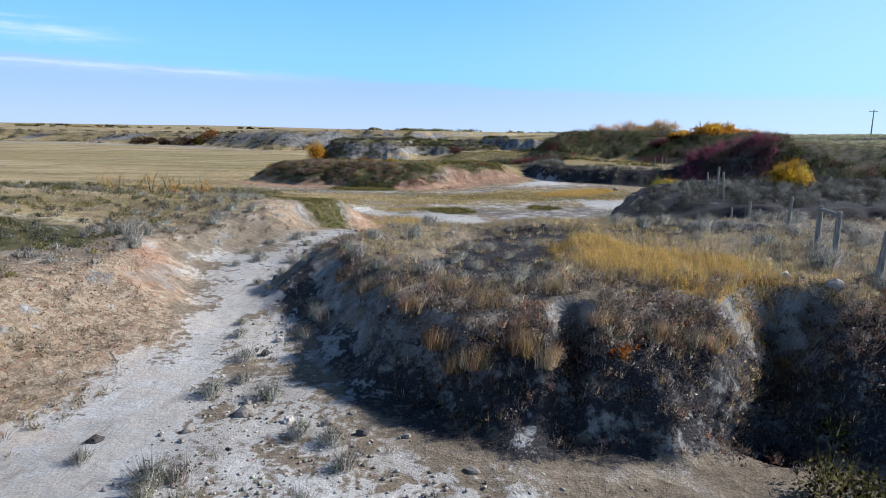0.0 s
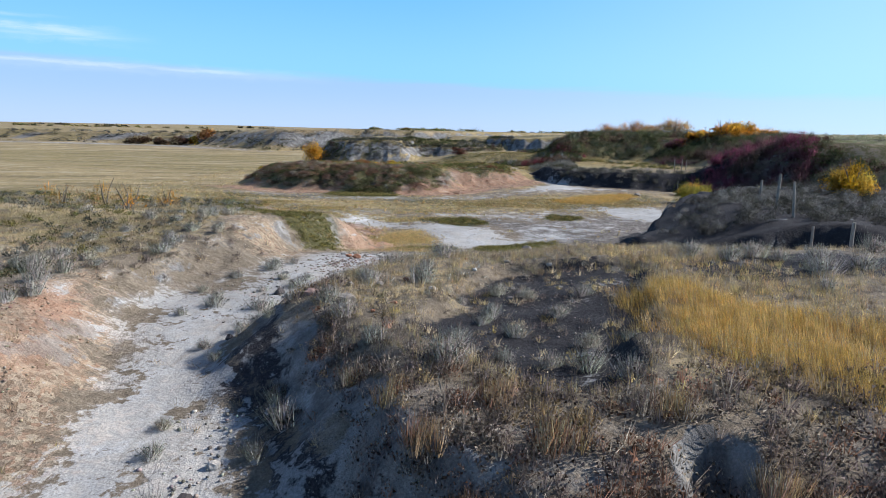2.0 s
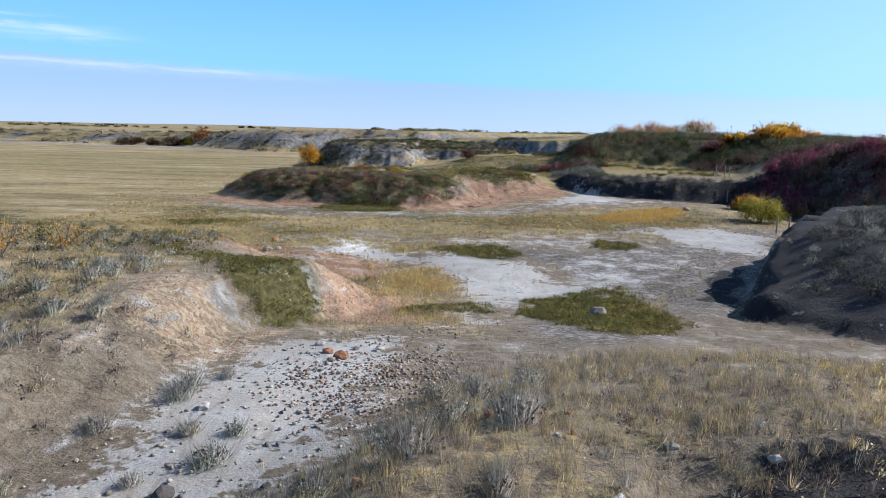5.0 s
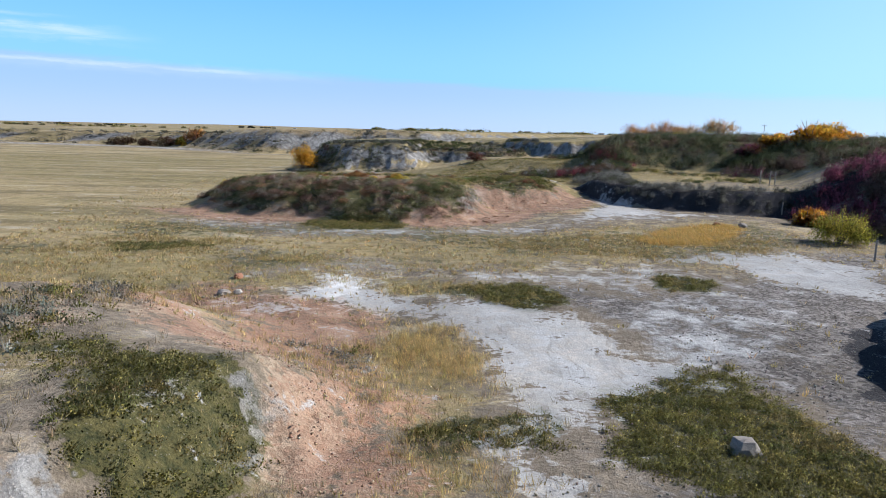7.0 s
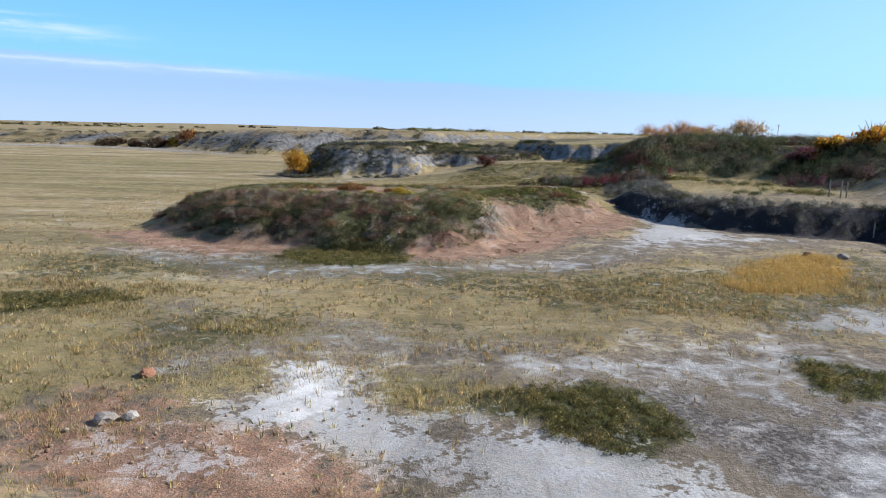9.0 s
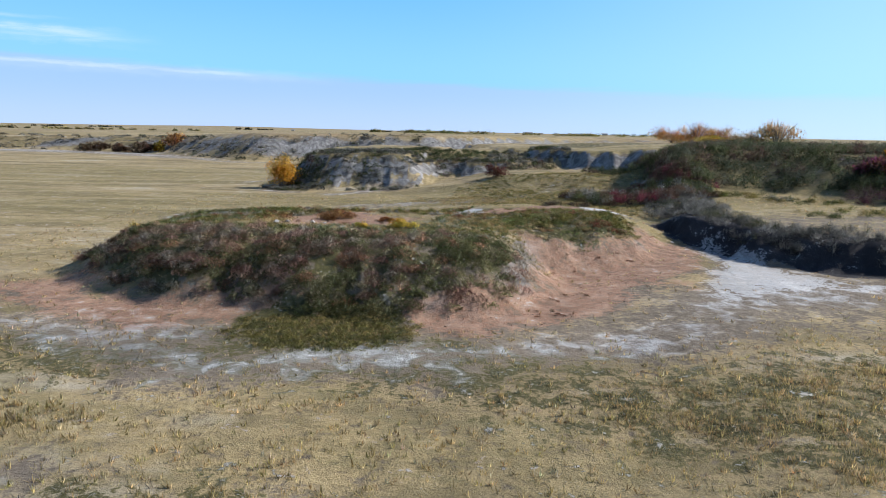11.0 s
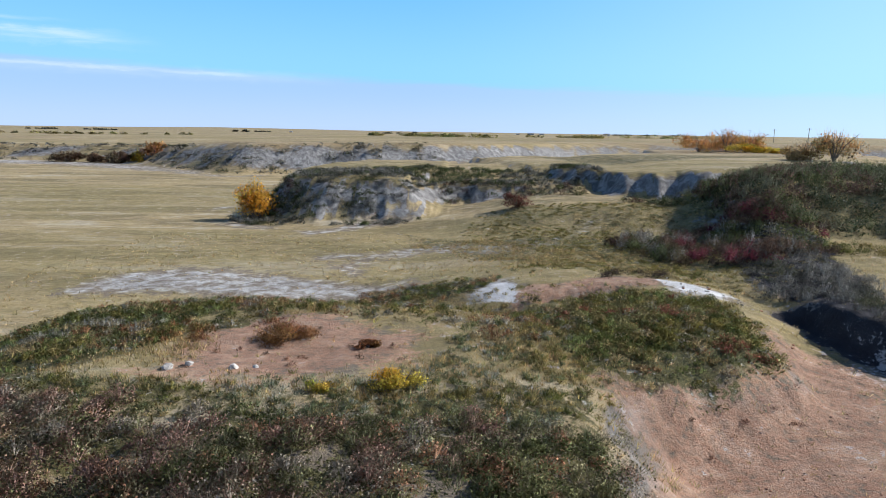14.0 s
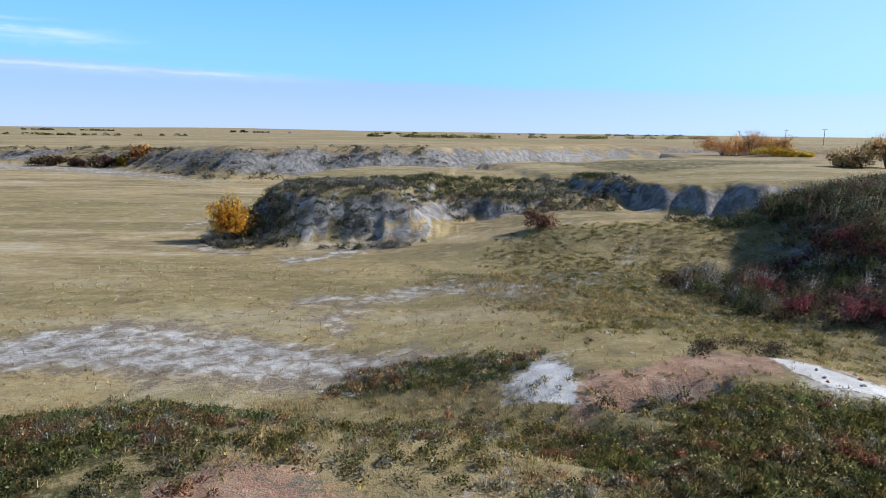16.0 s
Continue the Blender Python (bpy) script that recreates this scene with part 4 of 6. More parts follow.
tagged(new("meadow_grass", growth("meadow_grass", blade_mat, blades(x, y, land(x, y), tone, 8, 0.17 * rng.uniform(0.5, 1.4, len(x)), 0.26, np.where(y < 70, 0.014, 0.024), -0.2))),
       "soft straw-coloured grass in patches", "grass", kind="stuff")


THICKET_LOW = "-25.4,89.6 -21,85.2 -18.1,83 -14.6,82.2 -10.8,81.4 -8.5,81.3 -5.4,81.3 -3.8,81.8 -2.2,83.2 -0.4,85.4 0,87 -1.4,88.2 -4,88.4 -7,88.4 -10.4,88.2 -14,88.8 -17.5,89.6 -21,91.5 -24,94"


def scrub(name, label, areas, per_m2, colours, weights, per, radius, height, size, twigs=8, twig=0.03, seed=300, blotch=3.0, soft=1.6, mixed=0.3, pale=0.0):
    """A cover of low bushes over some outlines: domes of leaves with twigs that stand out of them."""
    corners = [c for a in areas for c in ring(a)]
    xs, ys = [c[0] for c in corners], [c[1] for c in corners]
    x, y = scatter(min(xs), max(xs), min(ys), max(ys), per_m2, lambda x, y: any_of(x, y, areas, soft, 0.8, 3.0, seed))
    z = land(x, y)
    patch = fbm(x, y, blotch, 2, seed + 1)
    # neighbours share a colour: the patch's noise picks it
    pick = np.clip(((smooth(0.5 + 0.9 * patch) * (1 - mixed) + mixed * rng.random(len(x))) * len(colours)).astype(int), 0, len(colours) - 1)
    tone = np.array(colours)[pick] * rng.uniform(0.75, 1.3, (len(x), 1))
    r, h = radius * rng.uniform(0.6, 1.3, len(x)), height * rng.uniform(0.55, 1.3, len(x))
    pieces = [leaves(x, y, z, tone, per, r, r, h, size, 0.6)]
    if twigs:
        pieces.append(blades(x, y, z + h * 0.3, tone * (1.35 - 0.9 * pale) + pale * np.array([[0.46, 0.42, 0.39]]), twigs, h * 0.85, r * 1.35, twig))
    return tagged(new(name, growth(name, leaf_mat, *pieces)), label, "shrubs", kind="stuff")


scrub("heath_thicket", "dense low thicket turning dark green and russet", (THICKET_LOW,), 3.9, tuple(tuple(0.72 * v for v in c) for c in HEATH) + ((0.13, 0.15, 0.06), (0.17, 0.18, 0.08), (0.15, 0.17, 0.07)), None, 240, 0.58, 0.4, 0.058, 34, 0.016, 300, 1.8, mixed=0.35, pale=0.16)
scrub("arm_thicket", "olive-green grassy brush on the eastern arm", ("0.6,95.2 2.6,95 4.8,95.4 7.2,96.4 8.9,98.6 9.6,101.4 8,104.4 3,106 0.4,103 -0.4,98.6",), 4.2, OLIVE + ((0.24, 0.22, 0.10), (0.28, 0.11, 0.075)), None, 70, 0.42, 0.3, 0.075, 22, 0.022, 302, 2.4)
scrub("back_brush", "green, grey and russet brush behind the mound", THICKET[2:] + ("-13.4,102 -11,100.2 -8.4,98.8 -6.6,99.8 -5,98.8 -4.2,95.6 0,98 -2,106 -9,108 -13.4,105",), 2.6, OLIVE + ((0.32, 0.31, 0.27), (0.27, 0.13, 0.07), (0.15, 0.18, 0.08), (0.40, 0.31, 0.17)), None, 60, 0.4, 0.3, 0.065, 22, 0.018, 306, 1.6)
scrub("red_slope_tufts", "small rusty-brown tufts scattered on red clay", ("1,88.6 4,90.6 7,93 9.6,97 10.6,100 8.4,98 5,95.6 2,94.4", "-5.6,83 -3,80.6 1,81.6 4,85.6 2,87 -1,85.4", "-15,92.4 -13,91.8 -7,93 -6,97.6 -9,97.4 -12,99 -14.6,98.6"), 0.5, ((0.20, 0.10, 0.075), (0.26, 0.14, 0.09), (0.15, 0.10, 0.07)), None, 40, 0.2, 0.14, 0.04, 18, 0.014, 309, 1.0)
scrub("green_mat", "low olive-green creeping shrub mat", GREEN[:8], 24, GREENS, None, 30, 0.24, 0.13, 0.04, 16, 0.012, 151, 1.5, soft=1.2, pale=0.15)
scrub("lush_grass", "olive-green grass and low brush on the swell", LUSH, 3.4, OLIVE[:2] + ((0.30, 0.26, 0.10), (0.40, 0.32, 0.15), (0.17, 0.18, 0.09), (0.46, 0.35, 0.17)), None, 14, 0.36, 0.14, 0.07, 22, 0.028, 271, 1.6, soft=4.0)
scrub("hump_sage", "grey-green sage beside the green hump", ("-14.4,48.7 -12.5,48.4 -10.4,45.6 -11,42.9 -11.4,40 -12.6,40 -13.6,44", "-7.6,48.2 -4.6,47.8 -4.4,49.6 -7.4,50"), 3.2, SAGE + OLIVE[:2] + ((0.20, 0.24, 0.20),), None, 46, 0.32, 0.26, 0.05, 20, 0.014, 385, 1.6)
scrub("crest_turf", "dark green grass with silver-grey tips on the crest", ("-20,89.4 -12,88.2 -6,88 -1.4,87.4 0,89.4 0.4,95 -2,97.4 -4.6,97 -5.4,94 -7,91.8 -12,90.8 -16,91.4 -20,91.6",), 9.0, OLIVE + ((0.16, 0.19, 0.10), (0.13, 0.16, 0.09), (0.36, 0.37, 0.31), (0.24, 0.25, 0.16)), None, 10, 0.26, 0.15, 0.05, 34, 0.016, 308, 2.2, mixed=0.5)
scrub("hollow_brush", "dark green brush in the hollow under the red ledge", ("-0.7,106 2.4,106.1 3.4,107.4 0.6,107.4",), 4.0, ((0.06, 0.08, 0.04), (0.085, 0.10, 0.045), (0.10, 0.075, 0.05)), None, 90, 0.45, 0.4, 0.065, 16, 0.02, 311, 1.5, soft=0.6)
scrub("dark_clods", "dark brown crumbling sods along the clay ledge", ("4.6,110.6 8.4,111 9,112.2 6.8,112.6 4.8,111.6", "2,109.6 4.6,110.4 4.4,111 1.8,110.2"), 3.4, ((0.10, 0.075, 0.055), (0.07, 0.055, 0.045), (0.13, 0.10, 0.06)), None, 90, 0.42, 0.42, 0.06, 10, 0.02, 312, 1.5, soft=0.6)
scrub("russet_patch", "russet-brown low shrubs beside green grass", ("-17,95.4 -15.7,94.9 -14.6,95.8 -14.6,97.2 -15.8,98 -17,97",), 5.0, ((0.33, 0.16, 0.075), (0.27, 0.13, 0.065), (0.37, 0.22, 0.09)), None, 60, 0.34, 0.3, 0.06, 24, 0.016, 307, 1.2, soft=0.8)
scrub("green_slope", "green grass and low shrubs on the mound", GREEN[8:11], 6.5, OLIVE + ((0.17, 0.21, 0.07), (0.20, 0.235, 0.09), (0.15, 0.18, 0.06), (0.32, 0.31, 0.25), (0.15, 0.17, 0.08), (0.44, 0.34, 0.18), (0.26, 0.13, 0.07), (0.20, 0.19, 0.09), (0.40, 0.36, 0.26)), None, 30, 0.34, 0.22, 0.065, 22, 0.022, 159, 1.8)
scrub("bank_scrub", "grey-brown dead shrubs on the steep clay bank",
      ("-4.2,22.4 -3,19.4 -1.4,16.4 0,13.8 2,12.4 6,12 8,11.8 12,12 12,15 6,16.4 1,16.6 -1.2,18.6 -3,21.8 -3.8,25",), 15, DEAD, None, 26, 0.24, 0.24, 0.045, 16, 0.014, 320, 1.2)
scrub("face_scrub", "russet and grey dead shrubs clinging to the bank's face",
      ("-3.2,19.4 -1.6,16 -0.2,13.2 1,12 3,11.8 6,12 9,11.6 12,11 12,13.6 6,14 3,13.4 1.2,13.8 -0.4,15 -2.2,18 -3.2,21",), 46, tuple(tuple(1.2 * v for v in c) for c in DEAD), None, 24, 0.2, 0.2, 0.04, 10, 0.012, 322, 1.0)
scrub("rim_scrub", "grey sage and dead grass along the mound's rim",
      ("-4.8,25 -3.2,20 -0.5,17 2,16.6 6,16 8,14 12,14 13,20 9,20 8.6,24 6.2,28 9,33 4,34 0.6,33 0.5,27 -0.8,21.5 -2,24 -2,30 -3.4,28",), 4.5, STRAW[2:] + DEAD[:4] + SAGE[:2], None, 14, 0.2, 0.16, 0.035, 16, 0.012, 325, 1.5)
SAGE_TOP = ("12.2,41 12.6,39.4 15,38 19,36.9 26,38.2 34,41.6 45,51 46,64 40,64.4 31,60.6 25.6,58.8 21.2,54.6 17,49 13.6,45",)
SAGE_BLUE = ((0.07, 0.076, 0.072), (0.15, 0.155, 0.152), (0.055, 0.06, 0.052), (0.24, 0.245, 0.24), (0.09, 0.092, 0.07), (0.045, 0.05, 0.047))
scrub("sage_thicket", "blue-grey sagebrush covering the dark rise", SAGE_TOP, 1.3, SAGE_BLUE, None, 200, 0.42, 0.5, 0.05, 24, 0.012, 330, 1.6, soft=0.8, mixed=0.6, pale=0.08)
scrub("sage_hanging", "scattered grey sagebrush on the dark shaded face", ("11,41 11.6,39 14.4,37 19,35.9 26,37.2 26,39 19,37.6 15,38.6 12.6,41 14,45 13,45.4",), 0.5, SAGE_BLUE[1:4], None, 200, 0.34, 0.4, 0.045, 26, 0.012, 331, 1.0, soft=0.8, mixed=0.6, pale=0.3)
scrub("field_scrub", "sparse grey sage and dead stalks on the field", ("10,15 14,9 22,6 30,20 30,34 22,32 15,30 12,26",), 1.6, SAGE + DEAD[:3], None, 24, 0.3, 0.28, 0.05, 14, 0.02, 335, 3.0)
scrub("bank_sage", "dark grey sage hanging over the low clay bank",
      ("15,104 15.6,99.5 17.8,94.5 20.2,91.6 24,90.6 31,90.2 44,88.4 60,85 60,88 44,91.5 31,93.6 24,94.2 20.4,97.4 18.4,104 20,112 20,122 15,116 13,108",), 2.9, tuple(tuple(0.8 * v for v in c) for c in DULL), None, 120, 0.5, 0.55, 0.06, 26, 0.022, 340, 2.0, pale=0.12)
scrub("hill_scrub", "dark shrubs turning green and maroon on the hillside",
      ("18.8,129 21.6,124.4 27,122.4 33,121 37.4,117 41,110 45,103 54,104 58,120 56,140 46,150 34,151 25,147 20,139",), 1.25, HILLSIDE, None, 74, 0.95, 1.1, 0.13, 20, 0.035, 345, 6.0, pale=0.1)
scrub("flat_brush", "low olive and grey brush on the flat bank", ("21,118 25,113.6 30,112 33,114 31,118.6 25,121 21,122", "24,106 30,104 36,104.6 34,108 27,109.6"), 0.9, OLIVE + HILLSIDE[:2] + SAGE[2:3], None, 60, 0.6, 0.45, 0.08, 22, 0.03, 346, 4.0)
scrub("wine_shrubs", "wine-red shrubs at the foot of the hill",
      ("28.6,87 29,80 31,75.6 34,73.4 38,74 40,80 41,88 41,94 36,94 31,91",), 1.9, WINE, None, 110, 0.85, 1.2, 0.11, 26, 0.03, 350, 5.0)
# the very dark plant colours here paint in the shade below the crest
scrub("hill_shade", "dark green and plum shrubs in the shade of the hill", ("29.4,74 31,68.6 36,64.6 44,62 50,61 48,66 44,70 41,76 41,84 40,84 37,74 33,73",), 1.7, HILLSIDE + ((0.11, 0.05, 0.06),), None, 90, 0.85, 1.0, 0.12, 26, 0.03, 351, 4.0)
scrub("wine_slope", "purple-maroon shrubs on the flank of the hill", ("34,117 36,111.6 40,109 42,112 41,117 37,119",), 0.9, WINE[2:] + HILLSIDE[:2], None, 90, 0.9, 1.2, 0.12, 24, 0.03, 352, 5.0)
scrub("crest_grass", "tall pale silver-straw grass on the hill crest", ("41,106 42,94 42,80 46,72 56,65 84,56 90,80 86,120 64,150 56,142 59,120 55,104",), 1.6, ((0.50, 0.47, 0.36), (0.40, 0.40, 0.27), (0.30, 0.31, 0.18), (0.56, 0.51, 0.38)), None, 6, 0.4, 0.3, 0.1, 26, 0.035, 354, 6.0)
scrub("red_brush", "crimson and maroon brush with grey dead twigs",
      ("8.6,129 10,123 13.4,117 17,115 21,116 24,120 23.6,127 20,130 13,131.5",), 1.6, ((0.11, 0.07, 0.055), (0.17, 0.045, 0.06), (0.09, 0.06, 0.05), (0.15, 0.10, 0.075), (0.12, 0.10, 0.06)) + SAGE[2:3] + HILLSIDE[:2], None, 120, 0.75, 0.95, 0.1, 26, 0.028, 355, 3.5)
scrub("swale_scrub", "green and brown brush in the swale",
      ("15,147 19,140 25,133.6 29,136 26,141 19,149.6", "-6,158 0,159.6 6,158.4 12,155 12,159 4,163 -5,163.6", "-31,154 -27,152 -24,151.6 -22,156 -28,160 -32,166"), 0.9, HILLSIDE, None, 70, 0.8, 0.85, 0.13, 12, 0.045, 360, 4.0)
scrub("butte_scrub", "dull green scrub on the butte", ("-28,155 -22,150.8 -16,151 -10,152.4 -8,158 -2,161 8,160 16,160 16,172 -10,176 -28,170",), 1.3, DULL + HILLSIDE[:2], None, 54, 0.7, 0.5, 0.13, 8, 0.05, 365, 4.0)
scrub("butte_brush", "dark grey-green brush clinging to the butte's slopes",
      ("-33,153.6 -31,150.4 -28.6,147.8 -25.4,147.4 -22.4,149 -21,152 -24,153.4 -27,156", "-20.4,150.6 -18,149.4 -15.6,150 -13.4,149.6 -13,151.6 -16,152.4 -19,152.6", "-18.6,146.8 -14,146.4 -9,147.2 -8.6,148.6 -14,148 -18,148.4"), 1.5, DULL + HILLSIDE[:2], None, 60, 0.6, 0.5, 0.12, 16, 0.04, 366, 3.0)
scrub("west_scrub", "grey-green sage and low shrubs on the west bank", ("-15,11 -11,12 -10,17 -12,22 -12.6,25 -11.4,32 -10.4,40 -13,46.5 -24,52 -44,46 -40,22 -24,18 -15.5,19.5",), 1.5, DULL + OLIVE[:2] + SAGE[:2], None, 34, 0.34, 0.26, 0.055, 14, 0.022, 370, 4.0)
scrub("slope_grass", "brown and olive dry grass on the gravel slope", ("-14,10 -12.8,18.6 -11,18 -9,17 -7.4,16.6 -7.6,13 -9,9", "-12,24 -10.4,26 -10.6,34 -9.6,37 -14,40 -16,30 -14,24"), 7, ((0.40, 0.31, 0.19), (0.30, 0.235, 0.15), (0.24, 0.21, 0.09), (0.34, 0.28, 0.21), (0.27, 0.22, 0.18)), None, 10, 0.22, 0.1, 0.035, 18, 0.012, 388, 1.8)
scrub("bank_brush", "purple-grey dead brush on the bank's brow", ("-10.8,25 -9.6,27 -8.8,30 -7.6,32.8 -8.6,34 -10.4,33 -11.6,29",), 5, ((0.24, 0.20, 0.18), (0.30, 0.25, 0.21), (0.19, 0.16, 0.15), (0.36, 0.32, 0.27)), None, 24, 0.26, 0.2, 0.04, 26, 0.01, 389, 1.2)
scrub("ravine_shrubs", "dark green leafy shrubs in the ravine", ("6.4,9.6 8.6,11.6 12,11 14,7 10,4.5 6.6,6.4",), 3.0, ((0.05, 0.075, 0.03), (0.075, 0.095, 0.035), (0.15, 0.14, 0.05)), None, 130, 0.45, 0.55, 0.075, 18, 0.02, 375, 2.0)
scrub("far_scrub", "dull brush along the far clay wall",
      ("-420,322 -240,312 -150,297 -112,291 -84,262 -62,241 -40,249 -14,257 4,251 30,263 60,280 110,295 260,315 260,326 110,306 60,292 30,274 4,262 -14,268 -40,260 -62,252 -84,276 -112,304 -150,309 -240,324 -420,336",), 0.2, DULL + ((0.20, 0.20, 0.15), (0.24, 0.21, 0.16)), None, 26, 1.5, 0.8, 0.35, 3, 0.08, 380, 9.0)


# ---- things that stand on the ground ----
def part(name, bm, mat, parent, label=""):
    """Links a bmesh as one mesh object under a thing or a part."""
    me = bpy.data.meshes.new(name)
    bm.to_mesh(me)
    bm.free()
    return under(name, me, parent, label, mat)


def under(name, me, parent, label="", mat=None):
    if mat is not None:
        me.materials.append(mat)
    ob = new(name, me)
    ob.parent = parent
    if label:
        tagged(ob, label)
    return ob


def ground_at(x, y):
    return float(land(x, y)[0])


def tube(bm, points, radii, sides=7):
    """A tapered tube through some points."""
    rings = []
    for k, (p, r) in enumerate(zip(points, radii)):
        way = (Vector(points[min(k + 1, len(points) - 1)]) - Vector(points[max(k - 1, 0)])).normalized()
        side = way.cross(Vector((0.31, 0.95, 0.02)) if abs(way.y) < 0.8 else Vector((1, 0, 0))).normalized()
        over = way.cross(side)
        rings.append([bm.verts.new(Vector(p) + r * (side * math.cos(2 * math.pi * i / sides) + over * math.sin(2 * math.pi * i / sides))) for i in range(sides)])
    for lo, hi in zip(rings, rings[1:]):
        for i in range(sides):
            bm.faces.new((lo[i], lo[(i + 1) % sides], hi[(i + 1) % sides], hi[i]))
    bm.faces.new(rings[0][::-1])
    bm.faces.new(rings[-1])


def bush(name, label, category, x, y, rx, ry, height, colours, count, size, stems=5, twigs=0, lift=0.0, group="", clumps=9, seed=0):
    """A shrub or small tree: several stems from one root, and a crown of many clumps of leaves with gaps."""
    dice = random.Random(seed * 7919 + int(x * 31 + y * 17))
    root = tagged(new(name), label, category, group)
    root.location = (x, y, ground_at(x, y) - 0.05)
    tips = []
    for k in range(stems):
        a, reach = 2 * math.pi * (k + dice.random() * 0.7) / stems, dice.uniform(0.35, 0.75)
        end = Vector((math.cos(a) * rx * reach, math.sin(a) * ry * reach, height * dice.uniform(0.62, 0.9)))
        mid_ = end * 0.5 + Vector((dice.uniform(-0.1, 0.1) * rx, dice.uniform(-0.1, 0.1) * ry, height * 0.05))
        thick = 0.018 * height + 0.012
        bm = bmesh.new()
        tube(bm, [(0.06 * math.cos(a), 0.06 * math.sin(a), 0), tuple(mid_), tuple(end)], [thick, thick * 0.65, thick * 0.2], 6)
        part("stem", bm, bark, root)
        tips += [end, mid_ * 1.15]
    cx, cy, cz = [], [], []
    for k in range(clumps):
        a, u = dice.uniform(0, 2 * math.pi), math.sqrt(dice.random()) * 0.72
        top = lift + (1 - lift) * (0.14 + 0.62 * dice.random() * (1 - 0.6 * u))
        cx.append(math.cos(a) * rx * u)
        cy.append(math.sin(a) * ry * u)
        cz.append(height * top)
    cx, cy, cz = np.array(cx), np.array(cy), np.array(cz)
    tone = tints(clumps, colours)
    s = rng.uniform(0.32, 0.55, clumps)
    pieces = [leaves(cx, cy, cz, tone, max(8, count // clumps), rx * s, ry * s, height * s * 0.55, size, 0.35, up=-1)]
    if twigs:
        pieces.append(blades(cx, cy, cz, tone * 1.1, max(3, twigs // clumps), height * 0.38, rx * 0.42, size * 0.35))
    under("crown", growth("crown", crown_mat, *pieces), root)
    return root


ORANGE = ((0.84, 0.42, 0.05), (0.80, 0.36, 0.035), (0.86, 0.50, 0.08))
YELLOW = ((0.74, 0.48, 0.05), (0.68, 0.40, 0.035), (0.72, 0.52, 0.10))
LIME = ((0.38, 0.36, 0.06), (0.30, 0.31, 0.06), (0.46, 0.38, 0.08))
RUST = ((0.54, 0.25, 0.08), (0.58, 0.34, 0.11), (0.42, 0.20, 0.09))
TAN = ((0.48, 0.37, 0.21), (0.56, 0.42, 0.22), (0.52, 0.33, 0.12))
BROWN = ((0.16, 0.10, 0.07), (0.12, 0.08, 0.06), (0.20, 0.13, 0.08))

bush("orange_tree", "small orange-leaved autumn tree beside the grey butte", "tree", -29.6, 153, 2.7, 2.4, 5.4, ORANGE, 3200, 0.2, 6, 60, 0.12, clumps=16, seed=1)
bush("yellow_tree", "round golden-yellow shrub in front of wine-red brush", "shrub", 27.9, 52.4, 1.7, 1.5, 2.8, YELLOW, 8000, 0.09, 7, 300, 0.0, clumps=30, seed=2)
bush("lime_shrub", "yellow-green leafy shrub at the edge of the flat", "shrub", 25.4, 74.2, 2.1, 1.9, 3.0, LIME, 7000, 0.09, 8, 260, 0.0, clumps=28, seed=3)
bush("brown_shrub", "low round russet-brown shrub on bare red clay", "shrub", -11.7, 96.1, 1.3, 1.1, 0.85, ((0.34, 0.16, 0.07), (0.28, 0.13, 0.06), (0.40, 0.22, 0.09)), 5200, 0.05, 8, 500, 0.0, clumps=22, seed=4)
bush("brown_shrub", "small russet-brown shrub on bare red clay", "shrub", -8.4, 95.4, 0.6, 0.45, 0.4, ((0.34, 0.16, 0.07), (0.28, 0.13, 0.06)), 1300, 0.06, 5, 60, 0.0, clumps=6, seed=5)
bush("yellow_shrub", "low bright-yellow shrub on the mound's crest", "shrub", -6.9, 90.9, 0.95, 0.8, 0.85, YELLOW, 2600, 0.055, 7, 120, 0.0, clumps=10, seed=6)
bush("yellow_shrub", "small yellow shrub on the mound's crest", "shrub", -9.2, 90.4, 0.55, 0.5, 0.55, YELLOW + LIME, 1100, 0.05, 5, 60, 0.0, clumps=6, seed=7)
bush("yellow_shrub", "small yellow-leaved bush on the mound's western end", "shrub", -24.8, 95.4, 0.9, 0.8, 1.3, YELLOW, 500, 0.09, 5, 60, 0.0, clumps=6, seed=8)
bush("maroon_bush", "maroon bush below the clay ledge", "shrub", 2.6, 146.2, 2.0, 1.7, 2.3, ((0.19, 0.06, 0.055), (0.15, 0.06, 0.05), (0.22, 0.09, 0.07)), 1500, 0.14, 6, 90, 0.0, clumps=12, seed=9)
bush("maroon_bush", "dark maroon bush on the rise", "shrub", 40, 121, 2.6, 2.2, 2.2, WINE, 1500, 0.16, 6, 90, 0.0, clumps=12, seed=10)
for k, (x, y, r, h, tone, what) in enumerate((
        (-131, 298, 6.0, 5.4, BROWN, "bare brown bush by the far clay wall"), (-121, 297, 4.0, 4.2, BROWN, "bare brown bush by the far clay wall"),
        (-111.5, 295, 5.0, 6.4, BROWN, "dark brown bush by the far clay wall"), (-105.4, 293, 2.4, 6.6, YELLOW, "yellow-leaved poplar between brown bushes"),
        (-100.5, 294, 5.2, 8.4, RUST, "tall russet tree by the far clay wall"))):
    bush("far_bush", label=what, category="tree", x=x, y=y - 9, rx=r, ry=r * 0.8, height=h * 0.8, colours=tone, count=900, size=0.55, stems=5, twigs=60, group="trees by the far wall", clumps=10, seed=20 + k)
